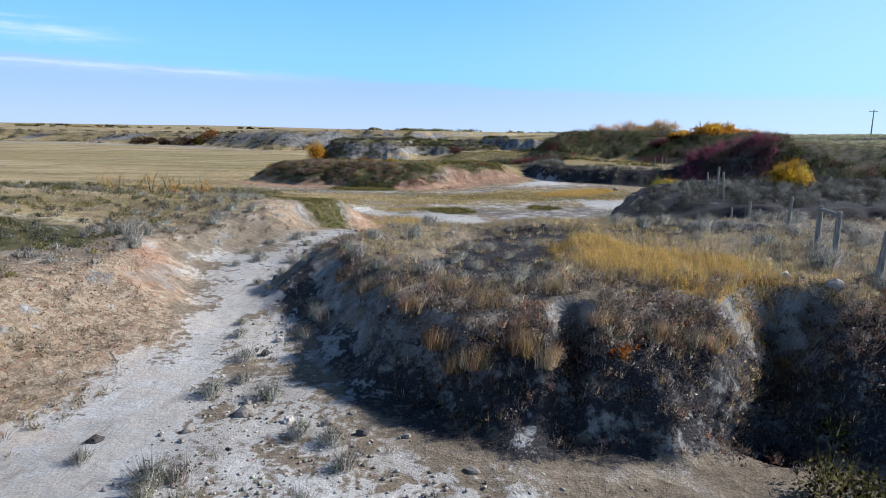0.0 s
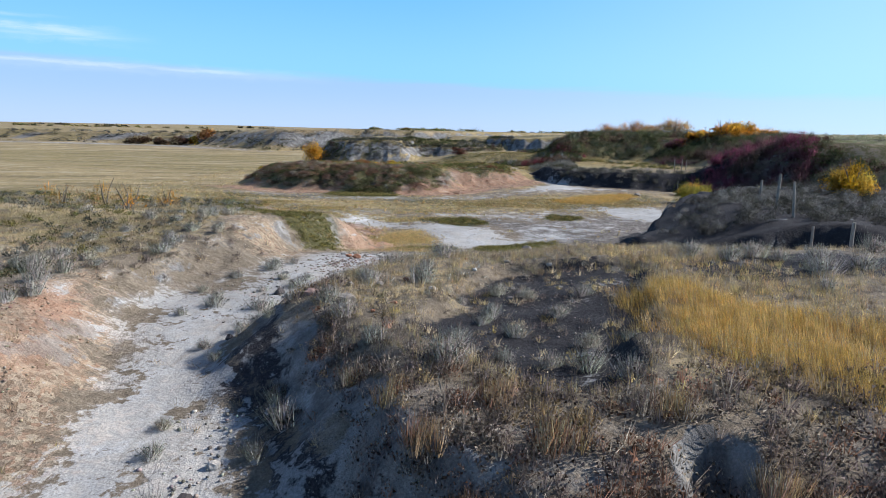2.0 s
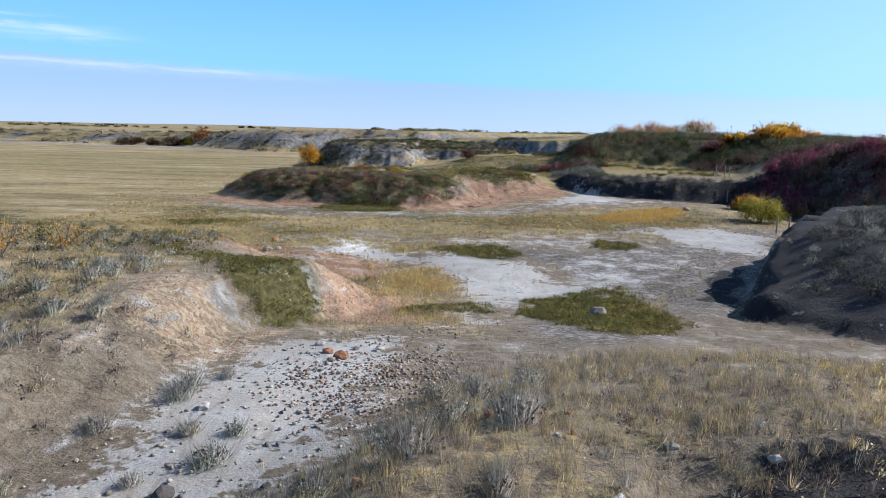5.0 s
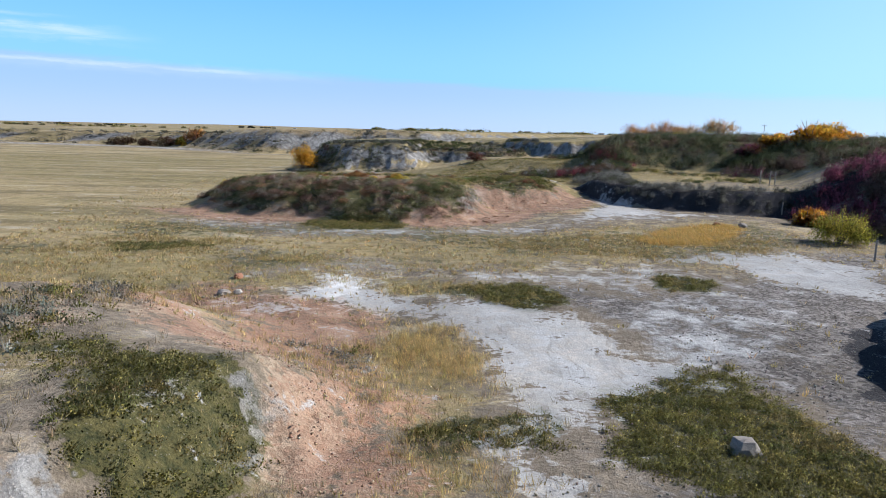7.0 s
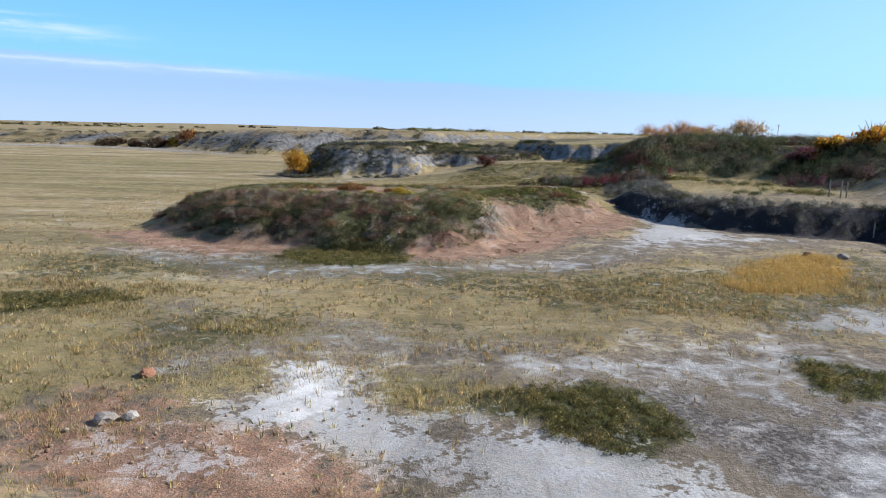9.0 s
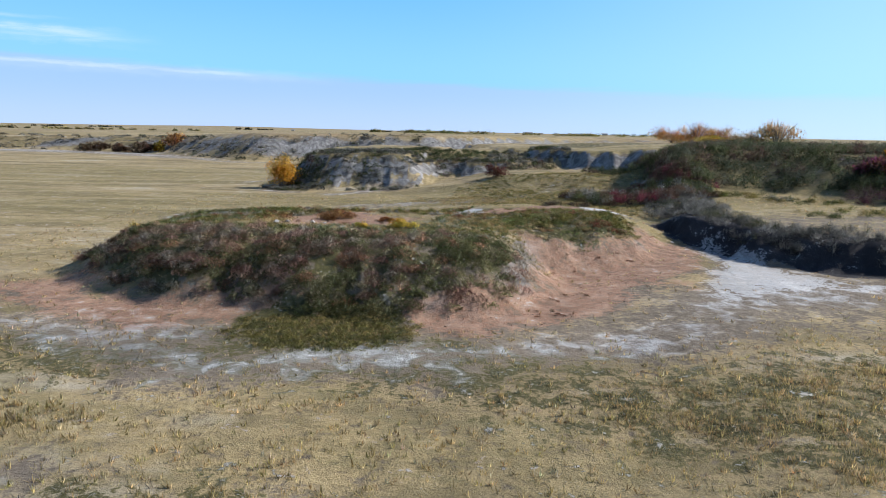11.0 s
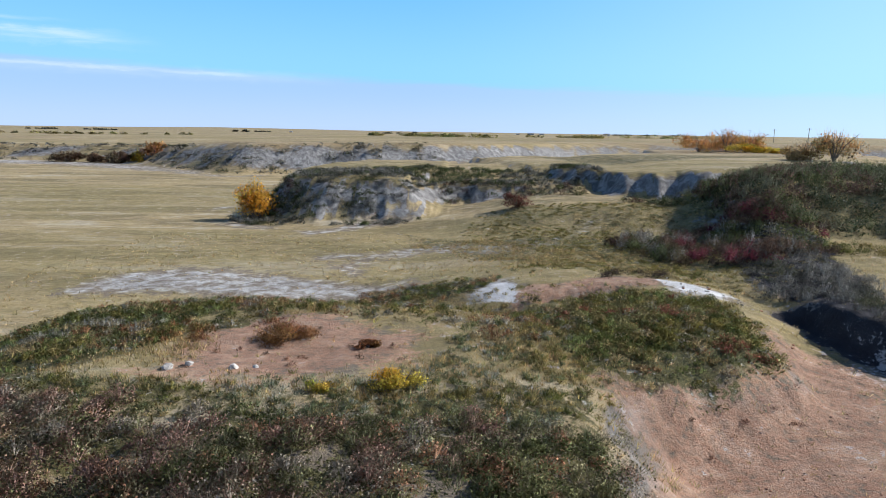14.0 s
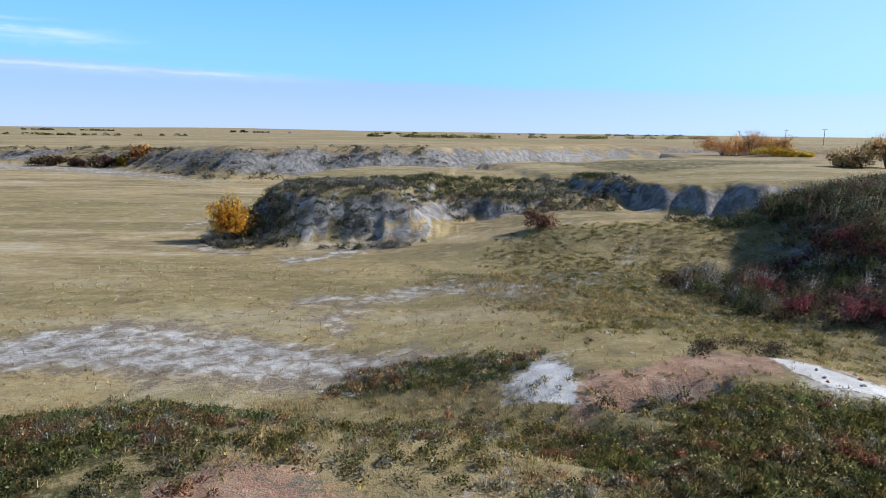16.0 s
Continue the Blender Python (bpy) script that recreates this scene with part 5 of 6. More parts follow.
for k, (x, y, r, h, tone, what) in enumerate((
        (60.5, 246, 6.5, 6.0, RUST, "rust-red bush on the upper prairie"), (68, 247, 6.0, 7.2, RUST, "tall rust-orange bush on the upper prairie"), (75, 248, 6.0, 6.6, RUST, "rust-red bush on the upper prairie"),
        (70, 240, 5.0, 2.8, YELLOW + LIME, "bright yellow-green bush in front of rust-red ones"), (76.5, 241, 4.0, 2.0, YELLOW + LIME, "low yellow-green bush in front of rust-red ones"),
        (61.4, 186.4, 5.0, 6.4, TAN, "tan half-bare willow on the hill crest"), (67.5, 187, 4.6, 4.8, TAN + RUST, "tan and orange willow on the hill crest"), (55.5, 187, 4.0, 4.0, TAN, "low bare willow on the hill crest"),
        (43.4, 122, 2.2, 2.4, ORANGE + RUST, "orange shrub on the hill crest"), (47.2, 119.6, 3.6, 3.9, ORANGE, "bright orange shrub on the hill crest"), (51.6, 123.6, 3.6, 3.7, ORANGE + TAN, "orange shrub on the hill crest"),
        (40.6, 121.4, 1.9, 1.9, RUST, "rust-brown shrub on the hill crest"), (61, 137, 4.6, 3.0, YELLOW + ORANGE, "yellow shrub on the hill crest"), (28.6, 84.5, 1.7, 1.9, RUST + ORANGE, "orange and rust shrub on the hillside"))):
    bush("hill_bush", label=what, category="shrub", x=x, y=y, rx=r, ry=r * 0.75, height=h, colours=tone, count=1900, size=0.3, stems=7, twigs=220, group="bushes on the hill", clumps=14, seed=40 + k)

bush("orange_shrub", "tiny orange-leaved shrub on the dark bank", "shrub", 3.9, 12.5, 0.4, 0.35, 0.35, ((0.5, 0.19, 0.04), (0.42, 0.14, 0.03)), 420, 0.045, 5, 60, 0.0, clumps=7, seed=12)


def tussock(x, y, height, reach, colours):
    """A dense clump of grass that arches outwards."""
    root = tagged(new("grass_tussock"), "tawny grass tussock hanging on the dark bank", "grass", "tussocks on the bank")
    root.location = (x, y, ground_at(x, y))
    a, r = rng.uniform(0, 2 * np.pi, 16), reach * 0.5 * np.sqrt(rng.random(16)) * 1.3
    under("foliage", growth("foliage", blade_mat, blades(np.cos(a) * r, np.sin(a) * r, np.zeros(16), tints(16, colours), 26, height, reach * 0.7, 0.011)), root)


TAWNY = ((0.36, 0.25, 0.12), (0.30, 0.18, 0.10), (0.42, 0.32, 0.19), (0.24, 0.15, 0.11), (0.34, 0.30, 0.22))
for x, y, h_, r_ in ((0.1, 13.9, 0.5, 0.5), (0.5, 13.3, 0.45, 0.5), (0.9, 13.0, 0.5, 0.55), (1.9, 12.9, 0.55, 0.5), (2.3, 12.6, 0.45, 0.45), (-0.6, 15.0, 0.45, 0.5), (-1.2, 16.4, 0.4, 0.45), (1.2, 14.6, 0.4, 0.5),
                   (3.6, 13.6, 0.35, 0.45), (4.8, 13.0, 0.4, 0.4), (5.6, 12.6, 0.4, 0.45), (-2.0, 18.2, 0.4, 0.5), (0.4, 16.0, 0.35, 0.4), (6.4, 13.4, 0.4, 0.4), (2.9, 15.2, 0.35, 0.45)):
    tussock(x, y, h_, r_, TAWNY)

# saplings on the west bank, with pale stems
for k, (x, y, r, h) in enumerate(((-16.6, 40.0, 1.2, 1.9), (-18.4, 41.2, 1.3, 1.6), (-20.2, 40.4, 1.2, 1.4), (-15.2, 41.2, 0.9, 1.2))):
    bush("orange_sapling", "slender orange-yellow sapling in grey sage", "sapling", x, y, r, r, h, ORANGE[:2] + TAN, 420, 0.06, 3, 60, 0.05, "saplings on the west bank", 9, 70 + k)


# ---- sagebrush, one by one ----
def sagebrush(kind, colours):
    """A round sagebrush: woody stems, a fan of pale twigs and small grey leaves."""
    root = tagged(new("sagebrush"), "grey dry sagebrush with pale bare twigs", "shrub", "sagebrush")
    for k in range(4):
        a = 2 * math.pi * k / 4 + random.random()
        bm = bmesh.new()
        tube(bm, [(0, 0, -0.04), (0.12 * math.cos(a), 0.12 * math.sin(a), 0.13), (0.24 * math.cos(a), 0.24 * math.sin(a), 0.30)], [0.016, 0.010, 0.004], 5)
        part("stem", bm, bark, root)
    zero = np.zeros(9)
    a, r = rng.uniform(0, 2 * np.pi, 9), rng.uniform(0.0, 0.2, 9)
    tone = tints(9, colours)
    under("crown", growth("crown", leaf_mat, blades(np.cos(a) * r, np.sin(a) * r, zero + 0.02, tone * 1.45, 30, 0.34 + 0.04 * (kind % 3), 0.44, 0.009),
                          leaves(np.cos(a) * r, np.sin(a) * r, zero + 0.10, tone, 22, 0.24, 0.24, 0.2, 0.035, 0.5)), root)
    return root


def spots(areas, per_m2, seed, soft=1.0):
    corners = [c for a in areas for c in ring(a)]
    xs, ys = [c[0] for c in corners], [c[1] for c in corners]
    return scatter(min(xs), max(xs), min(ys), max(ys), per_m2, lambda x, y: any_of(x, y, areas, soft, 0.4, 2.0, seed))


kinds = [sagebrush(k, SAGE) for k in range(5)]
used, placed = [], 0
for areas, per_m2, low, high in (
        ((SHALE,), 0.5, 0.55, 1.0),
        (("-4.6,24.6 -3.4,20.6 -1.2,17.4 2,16.6 5,17 3,18.6 -1.4,19 -1.6,22 0.4,26 0,31 -2.4,30",), 0.5, 0.8, 1.4),
        (("-5.6,23 -4.2,19 -2.4,15.4 -1.2,14.6 -2.6,18 -3.8,22 -3.6,27 -5,27",), 0.5, 0.8, 1.3),
        (("-9,9 -6,14 -6.6,20 -8.6,24 -8,29 -5.6,34 -4,33 -5,26 -5.6,20 -4,14 -1,10.4 2,9 2,6.4 -8,6.4",), 0.34, 0.6, 1.2),
        (("-12,20 -9.4,24 -10.4,27 -9.4,33 -8.4,37 -12,40 -15,32 -14,22",), 0.42, 0.7, 1.3),
        (("8,14 14,11 18,20 18,30 10,33 6,30 7,26 9.4,20",), 0.35, 0.8, 1.5)):
    for x, y in zip(*spots(areas, per_m2, 401)):
        if any((x - u) ** 2 + (y - v) ** 2 < 0.2 for u, v in used) or placed > 290:
            continue
        used.append((x, y))
        s = rng.uniform(low, high)
        m = pose(x, y, ground_at(x, y), 0, 0, rng.uniform(0, 360)) @ Matrix.Diagonal((s, s, s * rng.uniform(0.8, 1.1), 1))
        if placed < 5:
            ob = kinds[placed]
            ob.matrix_basis = m
        else:
            ob = copy_thing(kinds[placed % 5], Matrix.Identity(4))
            ob.matrix_basis = m
        placed += 1

# ---- stones ----
stone, n, bsdf = material("stone")
tint = n.add("ShaderNodeVertexColor")
tint.layer_name = "tint"
info = n.add("ShaderNodeObjectInfo")
where = n.add("ShaderNodeNewGeometry").outputs["Position"]
grain = n.ramp(n.noise(where, 30, 5, 0.65), 0.3, 0.7, 0.7, 1.2)
scaled = n.add("ShaderNodeVectorMath")
scaled.operation = "SCALE"
n.link(tint.outputs[0], scaled.inputs[0])
n.link(n.math("MULTIPLY", grain, n.ramp(info.outputs["Random"], 0.0, 1.0, 0.8, 1.15)), scaled.inputs["Scale"])
n.link(scaled.outputs[0], bsdf.inputs["Base Color"])
bsdf.inputs["Roughness"].default_value = 0.9
bumped(n, bsdf, n.noise(where, 18, 5), 0.5, 0.03)


def pebble():
    bm = bmesh.new()
    bmesh.ops.create_icosphere(bm, subdivisions=1, radius=1.0)
    v = np.array([p.co[:] for p in bm.verts])
    bm.verts.index_update()
    f = np.array([[p.index for p in face.verts] for face in bm.faces])
    bm.free()
    return v, f


def gravel(x, y, size, colours):
    v, f = pebble()
    v = v[:12] if len(v) == 12 else v
    count = len(x)
    s = size * rng.uniform(0.5, 1.6, (count, 1, 1)) * rng.uniform(0.6, 1.2, (count, 1, 3))
    p = v[None] * (1 + 0.25 * rng.standard_normal((count, len(v), 1)).clip(-1, 1)) * s
    a = rng.uniform(0, 2 * np.pi, count)[:, None]
    q = p.copy()
    q[..., 0] = p[..., 0] * np.cos(a) - p[..., 1] * np.sin(a) + x[:, None]
    q[..., 1] = p[..., 0] * np.sin(a) + p[..., 1] * np.cos(a) + y[:, None]
    q[..., 2] = p[..., 2] * 0.7 + (land(x, y) + 0.25 * size)[:, None]
    faces = f[None] + (np.arange(count) * len(v))[:, None, None]
    c = np.ones((count, len(v), 4))
    c[..., :3] = tints(count, colours)[:, None]
    return q.reshape(-1, 3), faces.reshape(-1, 3), c.reshape(-1, 4)


PALE = ((0.46, 0.42, 0.36), (0.36, 0.32, 0.28), (0.52, 0.47, 0.40), (0.22, 0.20, 0.18))
beds_ = []
for areas, per_m2, size, colours in (
        (("-5.6,8 -5.4,14 -5.6,19 -4.4,19 -2.2,13 0,10.4 8,9.4 8,5 -5,5",), 16, 0.035, PALE),
        (("-8,24 -7,30 -5,36 -1,39 -1.4,34 -3.4,29 -5,24",), 12, 0.035, PALE),
        (("-15,12 -9,10 -8,16 -9,22 -12,24 -16,20",), 26, 0.026, ((0.46, 0.33, 0.23), (0.56, 0.45, 0.33), (0.38, 0.26, 0.19))),
        (("-5.6,32 -3.8,34 -1.6,33.4 -0.6,32 -2.2,29.4 -3.8,29.8",), 70, 0.036, ((0.42, 0.34, 0.28), (0.34, 0.27, 0.23), (0.50, 0.44, 0.38), (0.40, 0.27, 0.21))),
        ((SHALE,), 9, 0.022, PALE),
        (("-4,36 2,38 8,44 14,50 16,58 8,56 5,48 1.6,42 -1.6,39",), 9, 0.026, ((0.32, 0.28, 0.24), (0.24, 0.21, 0.19), (0.46, 0.42, 0.37))),
        (("-9,46 -4,38 -1.4,40 -2,46 -5,50",), 10, 0.024, ((0.5, 0.34, 0.24), (0.56, 0.44, 0.34))),
        (GRAVEL[1:3], 30, 0.026, ((0.5, 0.34, 0.24), (0.58, 0.47, 0.36), (0.42, 0.27, 0.19))),
        (GRAVEL[3:4], 24, 0.022, ((0.42, 0.34, 0.26), (0.5, 0.43, 0.34), (0.33, 0.26, 0.2))),
        (("-13,53 -6,54 -5,57 -12,60",), 3, 0.05, ((0.46, 0.3, 0.2), (0.5, 0.4, 0.3))),
        (("-6,80 2,80 10,90 12,98 8,96 2,86 -4,83.4",), 2.5, 0.035, ((0.44, 0.24, 0.16), (0.5, 0.36, 0.28), (0.3, 0.18, 0.13)))):
    x, y = spots(areas, per_m2, 430, 1.6)
    beds_.append(gravel(x, y, size, colours))
offset, vs, fs, cs = 0, [], [], []
for v, f, c in beds_:
    vs.append(v)
    fs.append(f + offset)
    cs.append(c)
    offset += len(v)
tagged(new("gravel", sheet("gravel", np.concatenate(vs), np.concatenate(fs), stone, {"tint": np.concatenate(cs)})),
       "loose pale gravel on the wash and slopes", "gravel", kind="stuff")


def rock(size, colour, seed):
    """A weathered angular stone."""
    dice = np.random.default_rng(seed)
    bm = bmesh.new()
    bmesh.ops.create_icosphere(bm, subdivisions=2, radius=1.0)
    for p in bm.verts:
        d = noise.noise(p.co * 1.3 + Vector((seed * 3.1, 0, 0))) * 0.55 + noise.noise(p.co * 3 + Vector((0, seed * 1.7, 0))) * 0.18
        p.co *= 1 + d
        p.co.z *= 0.62
    cuts = dice.standard_normal((4, 3))
    for c in cuts:
        c = Vector(c).normalized()
        for p in bm.verts:
            over = p.co.dot(c) - 0.72
            if over > 0:
                p.co -= c * over * 0.85
    bmesh.ops.scale(bm, vec=(size, size * dice.uniform(0.7, 1.0), size), verts=bm.verts)
    me = bpy.data.meshes.new("rock")
    bm.to_mesh(me)
    bm.free()
    layer = me.color_attributes.new("tint", "FLOAT_COLOR", "POINT")
    layer.data.foreach_set("color", np.tile(np.array([*colour, 1.0], np.float32), len(me.vertices)))
    me.materials.append(stone)
    return me


GREY, WHITE, PINK, RUSTY, DARK = (0.30, 0.27, 0.24), (0.52, 0.49, 0.45), (0.42, 0.28, 0.24), (0.36, 0.18, 0.11), (0.09, 0.08, 0.08)
rocks = [(-4.0, 12.7, 0.24, GREY), (-3.0, 12.4, 0.13, WHITE), (-1.4, 11.9, 0.16, DARK), (-6.5, 11.4, 0.16, DARK), (-4.9, 11.9, 0.13, GREY), (-3.6, 22.1, 0.2, PINK), (-3.3, 22.7, 0.14, WHITE),
         (-2.7, 21.6, 0.22, GREY), (-3.6, 24.6, 0.2, GREY), (4.1, 41.4, 0.36, GREY), (-4.0, 33.5, 0.2, RUSTY), (-5.7, 27.2, 0.2, DARK)]
rocks += [(-12.2, 58.9, 0.26, RUSTY), (-11.9, 55.8, 0.28, GREY), (-11.3, 56.0, 0.22, WHITE), (-14.7, 92.2, 0.2, WHITE), (-14.1, 92.6, 0.16, WHITE), (-12.5, 92.3, 0.18, WHITE), (-11.8, 92.5, 0.12, WHITE), (21.5, 81.0, 0.4, GREY), (19.8, 82.0, 0.3, RUSTY), (-4.4, 33.9, 0.15, RUSTY), (9.6, 15.0, 0.3, GREY), (9.0, 16.2, 0.2, WHITE)]
for x, y in zip(*spots(("-6,8 -5,14 -5.4,20 -7,26 -5.6,34 -2.4,37 -3.4,30 -4.6,25 -4,18 -1.6,12.6 4,9.4 4,6 -6,6",), 0.42, 440)):
    rocks.append((x, y, rng.uniform(0.07, 0.15), (GREY, WHITE, DARK, GREY)[rng.integers(4)]))
for x, y in zip(*spots(("-3,20 1,22 3,27 -1,30 -4,26", "4,100 9,97 12,103 12,110 8,112"), 0.5, 441)):
    rocks.append((x, y, rng.uniform(0.05, 0.11), (GREY, WHITE, RUSTY)[rng.integers(3)]))
NAMES = {GREY: "grey weathered stone lying on the clay", WHITE: "pale chalky stone lying on the clay", PINK: "pinkish flat stone on the bank's edge", RUSTY: "rust-brown stone lying on red soil", DARK: "dark shale lump lying on the pale wash"}
for k, (x, y, r, colour) in enumerate(rocks):
    ob = tagged(new("rock", rock(r, colour, k + 1)), NAMES[colour], "rock", "loose rocks")
    ob.location = (x, y, ground_at(x, y) + r * 0.22)
    ob.rotation_euler = (0, 0, rng.uniform(0, 6.28))

# ---- fence ----
wood, n, bsdf = material("grey_wood")
where = n.add("ShaderNodeNewGeometry").outputs["Position"]
n.link(n.mix(n.ramp(n.noise(n.scaled(where, 40, 40, 3), 1.0, 5), 0.3, 0.7), (0.16, 0.14, 0.12), (0.42, 0.385, 0.34)), bsdf.inputs["Base Color"])
bsdf.inputs["Roughness"].default_value = 0.9
bumped(n, bsdf, n.noise(n.scaled(where, 60, 60, 4), 1.0, 4), 0.5, 0.01)
steel, n, bsdf = material("rusty_wire")
n.link(n.mix(n.noise(n.add("ShaderNodeNewGeometry").outputs["Position"], 30, 3), (0.16, 0.12, 0.10), (0.30, 0.27, 0.25)), bsdf.inputs["Base Color"])
bsdf.inputs["Metallic"].default_value, bsdf.inputs["Roughness"].default_value = 0.6, 0.6


def post_mesh(bm, x, y, z, height, r, lean=(0.0, 0.0)):
    """A round post, a little tapered and bent, with a chamfered top."""
    pts, rad = [], []
    for k, t in enumerate((-0.25, 0.0, 0.35, 0.7, 0.97, 1.0)):
        pts.append((x + lean[0] * t * height, y + lean[1] * t * height + 0.012 * math.sin(3 * t), z + t * height))
        rad.append(r * (1.06 - 0.12 * t) * (0.72 if t == 1.0 else 1))
    tube(bm, pts, rad, 9)


def fence_post(x, y, height, r, lean, label):
    ob_bm = bmesh.new()
    post_mesh(ob_bm, 0, 0, 0, height, r, lean)
    root = tagged(new("fence_post"), label, "fence post", "fence posts")
    root.location = (x, y, ground_at(x, y))
    part("post", ob_bm, wood, root)
    for z in (0.45, 0.72, 0.98):
        bm_ = bmesh.new()
        tube(bm_, [(lean[0] * z * height + r * 1.1 * math.cos(a), lean[1] * z * height + r * 1.1 * math.sin(a), z * height) for a in (0.0, 0.8, 1.6, 2.4, 3.2)], [0.004] * 5, 5)
        part("staple_wire", bm_, steel, root)
    return root


brace = tagged(new("fence_brace"), "weathered wooden fence brace of two posts and a rail", "fence")
brace.location = (11.9, 19.3, ground_at(11.9, 19.3))
for (x, y) in ((-0.1, -0.5), (0.2, 1.0)):
    bm = bmesh.new()
    post_mesh(bm, x, y, 0, 1.35, 0.085)
    part("post", bm, wood, brace)
bm = bmesh.new()
tube(bm, [(-0.13, -0.65, 1.24), (0.05, 0.25, 1.25), (0.23, 1.15, 1.24)], [0.06, 0.062, 0.055], 8)
part("rail", bm, wood, brace)
bm = bmesh.new()
tube(bm, [(-0.1, -0.42, 1.15), (0.05, 0.25, 0.62), (0.2, 0.92, 0.12)], [0.008] * 3, 6)
part("brace_wire", bm, steel, brace, "diagonal twisted wire")
for x, y, h, r, lean in ((11.1, 15.7, 1.3, 0.085, (0.06, 0.0)), (14.4, 30.0, 1.25, 0.07, (0.0, 0.0)), (15.8, 35.0, 1.55, 0.06, (0.0, 0.02)), (16.8, 38.6, 1.75, 0.065, (-0.08, 0.0)), (18.3, 43.3, 1.9, 0.08, (0.02, 0.0)),
                         (19.2, 47.2, 1.4, 0.07, (0.0, 0.0)), (13.4, 24.6, 1.2, 0.06, (0.03, 0.0)), (23.4, 67.3, 1.3, 0.06, (0.0, 0.0)), (25.2, 69.0, 1.2, 0.06, (0.02, 0.0)),
                         (29.4, 90.5, 1.3, 0.06, (0.0, 0.0)), (27.7, 79.3, 1.3, 0.06, (0.0, 0.0)), (27.0, 75.2, 1.3, 0.06, (0.02, 0.0)), (33.6, 104.4, 1.6, 0.07, (0.0, 0.0)), (34.6, 104.2, 1.6, 0.07, (0.03, 0.0)), (35.4, 104.6, 1.5, 0.07, (0.0, 0.0))):
    fence_post(x, y, h, r, lean, "weathered grey wooden fence post standing in sage")


# ---- power line, far woods and farm ----
def power_pole(x, y, height, turn):
    root = tagged(new("power_pole"), "grey wooden power pole with a crossarm", "utility pole", "power poles")
    root.matrix_basis = pose(x, y, ground_at(x, y), 0, 0, turn)
    bm = bmesh.new()
    tube(bm, [(0, 0, -0.5), (0, 0, height * 0.5), (0, 0, height)], [0.19, 0.16, 0.12], 8)
    part("pole", bm, wood, root)
    bm = bmesh.new()
    bmesh.ops.create_cube(bm, size=1)
    bmesh.ops.scale(bm, vec=(2.4, 0.12, 0.14), verts=bm.verts)
    bmesh.ops.translate(bm, vec=(0, 0.18, height - 0.55), verts=bm.verts)
    bmesh.ops.bevel(bm, geom=bm.edges[:], offset=0.015, segments=1)
    arm = part("crossarm", bm, wood, root)
    for k in (-1.05, 0.0, 1.05):
        bm = bmesh.new()
        tube(bm, [(k, 0.18, height - 0.5), (k, 0.18, height - 0.4), (k, 0.18, height - 0.28)], [0.04, 0.07, 0.03], 7)
        part("insulator", bm, stone_white, arm)
    return root


stone_white, n, bsdf = material("porcelain")
bsdf.inputs["Base Color"].default_value, bsdf.inputs["Roughness"].default_value = (0.55, 0.53, 0.5, 1), 0.3
for k in range(7):
    y = 195 + 72 * k
    power_pole(125 + 17.6 * k, y, 8.2, -14)


def far_woods(label, rows, per, size, colours):
    xs, ys, rs, hs = [], [], [], []
    for x0, x1, y, count, h in rows:
        xs.append(rng.uniform(x0, x1, count))
        ys.append(y + rng.normal(0, 9, count))
        hs.append(h * rng.uniform(0.5, 1.2, count))
    x, y, h = np.concatenate(xs), np.concatenate(ys), np.concatenate(hs)
    tone = tints(len(x), colours)
    return tagged(new("far_woods", growth("far_woods", leaf_mat, leaves(x, y, land(x, y) + h * 0.25, tone, per, h * 1.7, h * 0.9, h * 0.7, size, 0.4, up=-1))), label, "woods", kind="stuff")


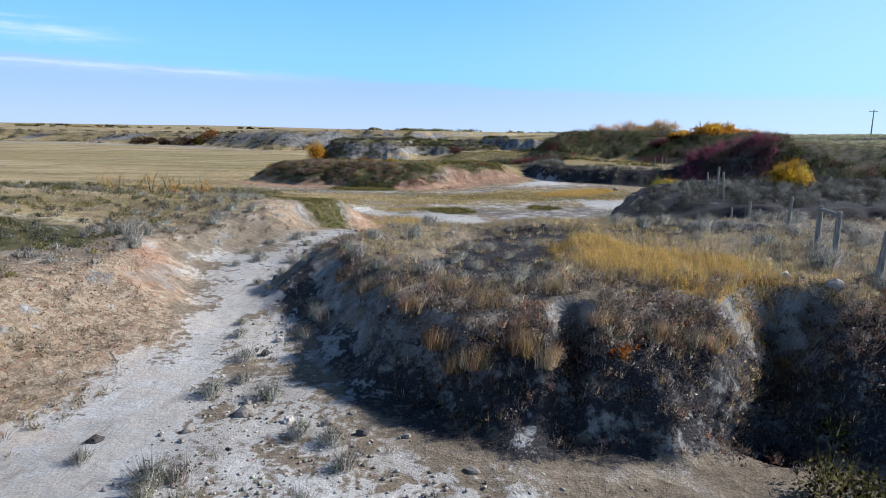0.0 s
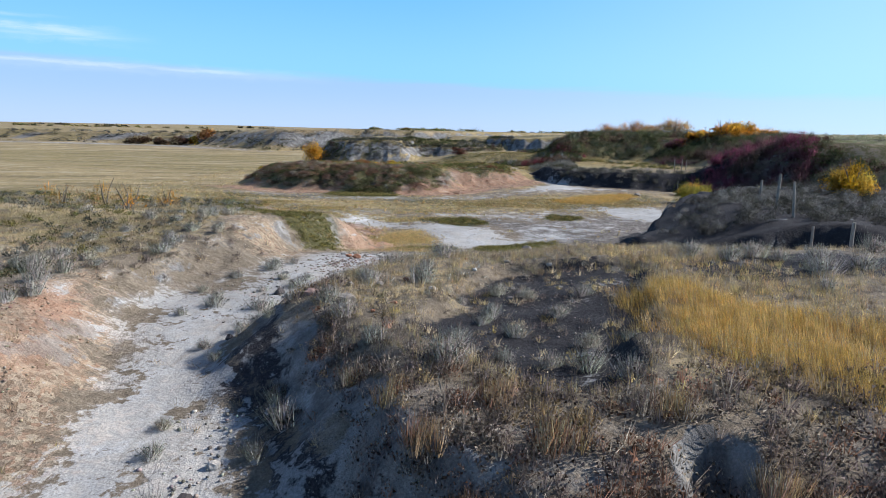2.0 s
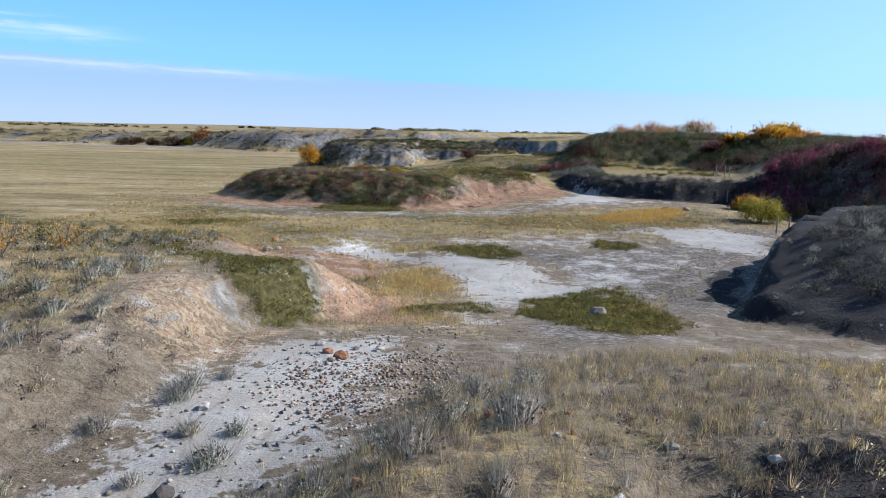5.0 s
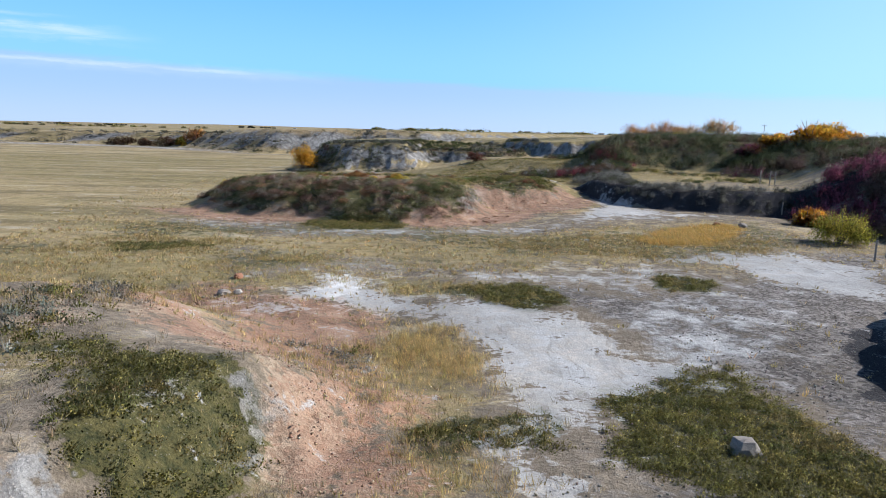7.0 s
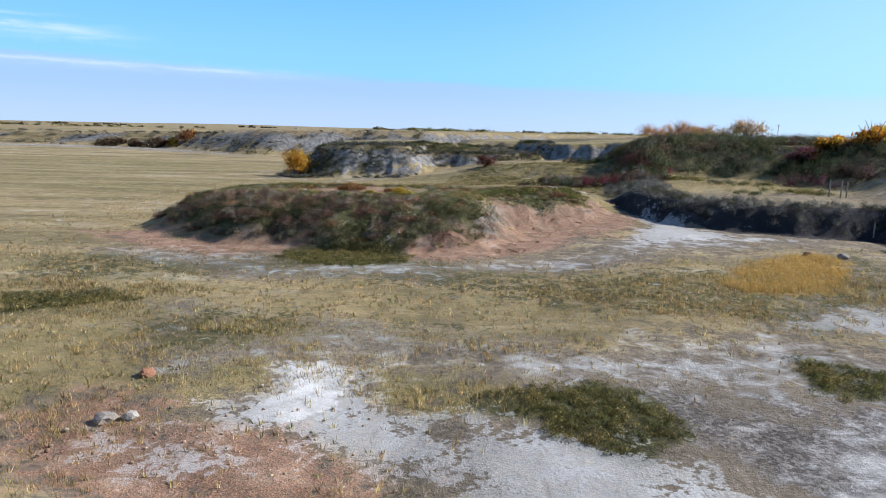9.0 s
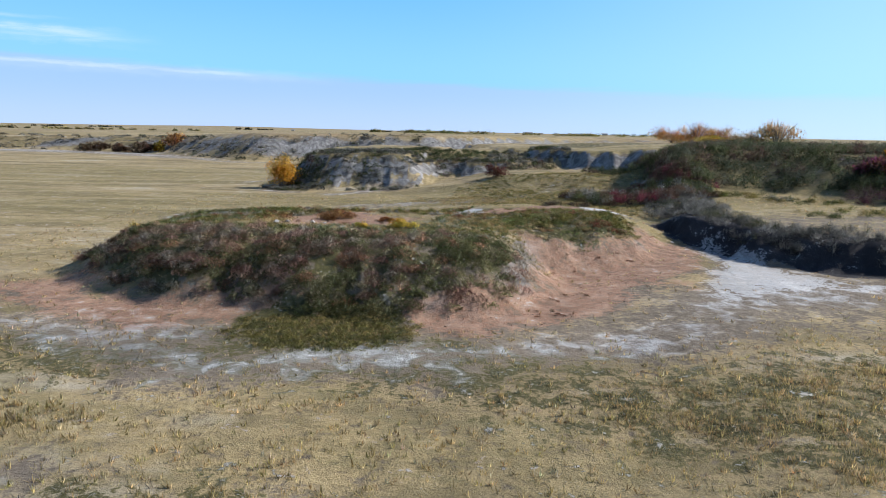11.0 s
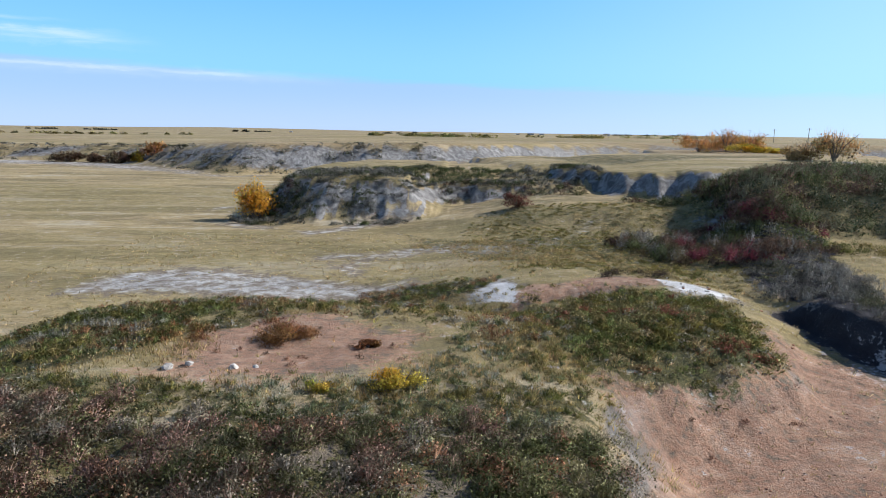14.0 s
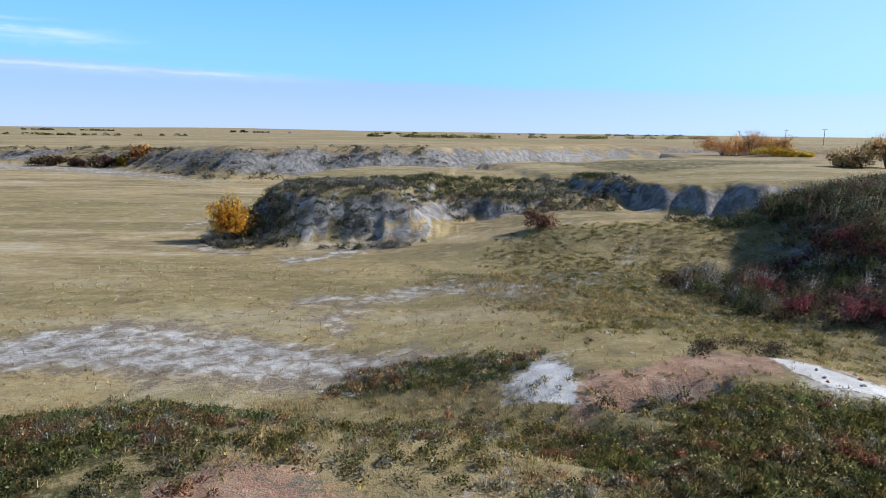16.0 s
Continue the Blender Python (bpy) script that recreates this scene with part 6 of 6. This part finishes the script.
far_woods("low olive and gold bluffs of trees across the plain", ((-40, 34, 560, 26, 3.2), (60, 130, 640, 14, 3.0), (-420, -230, 640, 26, 2.4), (120, 260, 760, 30, 4.0), (-60, -30, 540, 6, 2.4)), 70, 1.1, ((0.30, 0.29, 0.10), (0.36, 0.31, 0.11), (0.26, 0.26, 0.12)))
far_woods("dark shelter belts on the horizon", ((-820, -640, 1350, 16, 3.6), (-420, -330, 1300, 10, 3.6), (-160, -60, 1500, 10, 3.6), (380, 560, 1700, 16, 4.5), (-1400, -1150, 1700, 16, 5.0)), 26, 3.0, ((0.10, 0.11, 0.08), (0.13, 0.13, 0.09)))

siding, n, bsdf = material("pale_siding")
n.link(n.mix(n.noise(n.scaled(n.add("ShaderNodeNewGeometry").outputs["Position"], 0.5, 0.5, 6), 1.0, 3), (0.36, 0.36, 0.35), (0.5, 0.5, 0.49)), bsdf.inputs["Base Color"])
sheeting, n, bsdf = material("roof_sheeting")
n.link(n.mix(n.noise(n.add("ShaderNodeNewGeometry").outputs["Position"], 0.6, 3), (0.22, 0.22, 0.23), (0.34, 0.33, 0.33)), bsdf.inputs["Base Color"])


def farm_shed(x, y, long, deep, tall):
    root = tagged(new("farm_shed"), "pale farm shed with a grey gable roof far off", "building", "farm buildings")
    root.location = (x, y, ground_at(x, y) - 0.2)
    bm = bmesh.new()
    bmesh.ops.create_cube(bm, size=1)
    bmesh.ops.scale(bm, vec=(long, deep, tall), verts=bm.verts)
    bmesh.ops.translate(bm, vec=(0, 0, tall / 2), verts=bm.verts)
    part("wall", bm, siding, root)
    bm = bmesh.new()
    a, b, e = long / 2 + 0.4, deep / 2 + 0.4, tall * 0.55
    top = [bm.verts.new(p) for p in ((-a, -b, tall), (a, -b, tall), (a, 0, tall + e), (-a, 0, tall + e), (-a, b, tall), (a, b, tall))]
    for f in ((0, 1, 2, 3), (3, 2, 5, 4), (0, 3, 4), (1, 5, 2), (0, 4, 5, 1)):
        bm.faces.new([top[k] for k in f])
    part("roof", bm, sheeting, root)
    for k in (-0.25, 0.2):
        bm = bmesh.new()
        bmesh.ops.create_cube(bm, size=1)
        bmesh.ops.scale(bm, vec=(long * 0.16, 0.1, tall * 0.55), verts=bm.verts)
        bmesh.ops.translate(bm, vec=(long * k, -deep / 2 - 0.03, tall * 0.3), verts=bm.verts)
        part("door", bm, sheeting, root)


for x, y, s in ((150, 1320, 0.8), (172, 1330, 0.6), (128, 1345, 0.5), (330, 1480, 0.8), (-330, 1450, 0.5)):
    farm_shed(x, y, 14 * s, 9 * s, 3.6 * s)
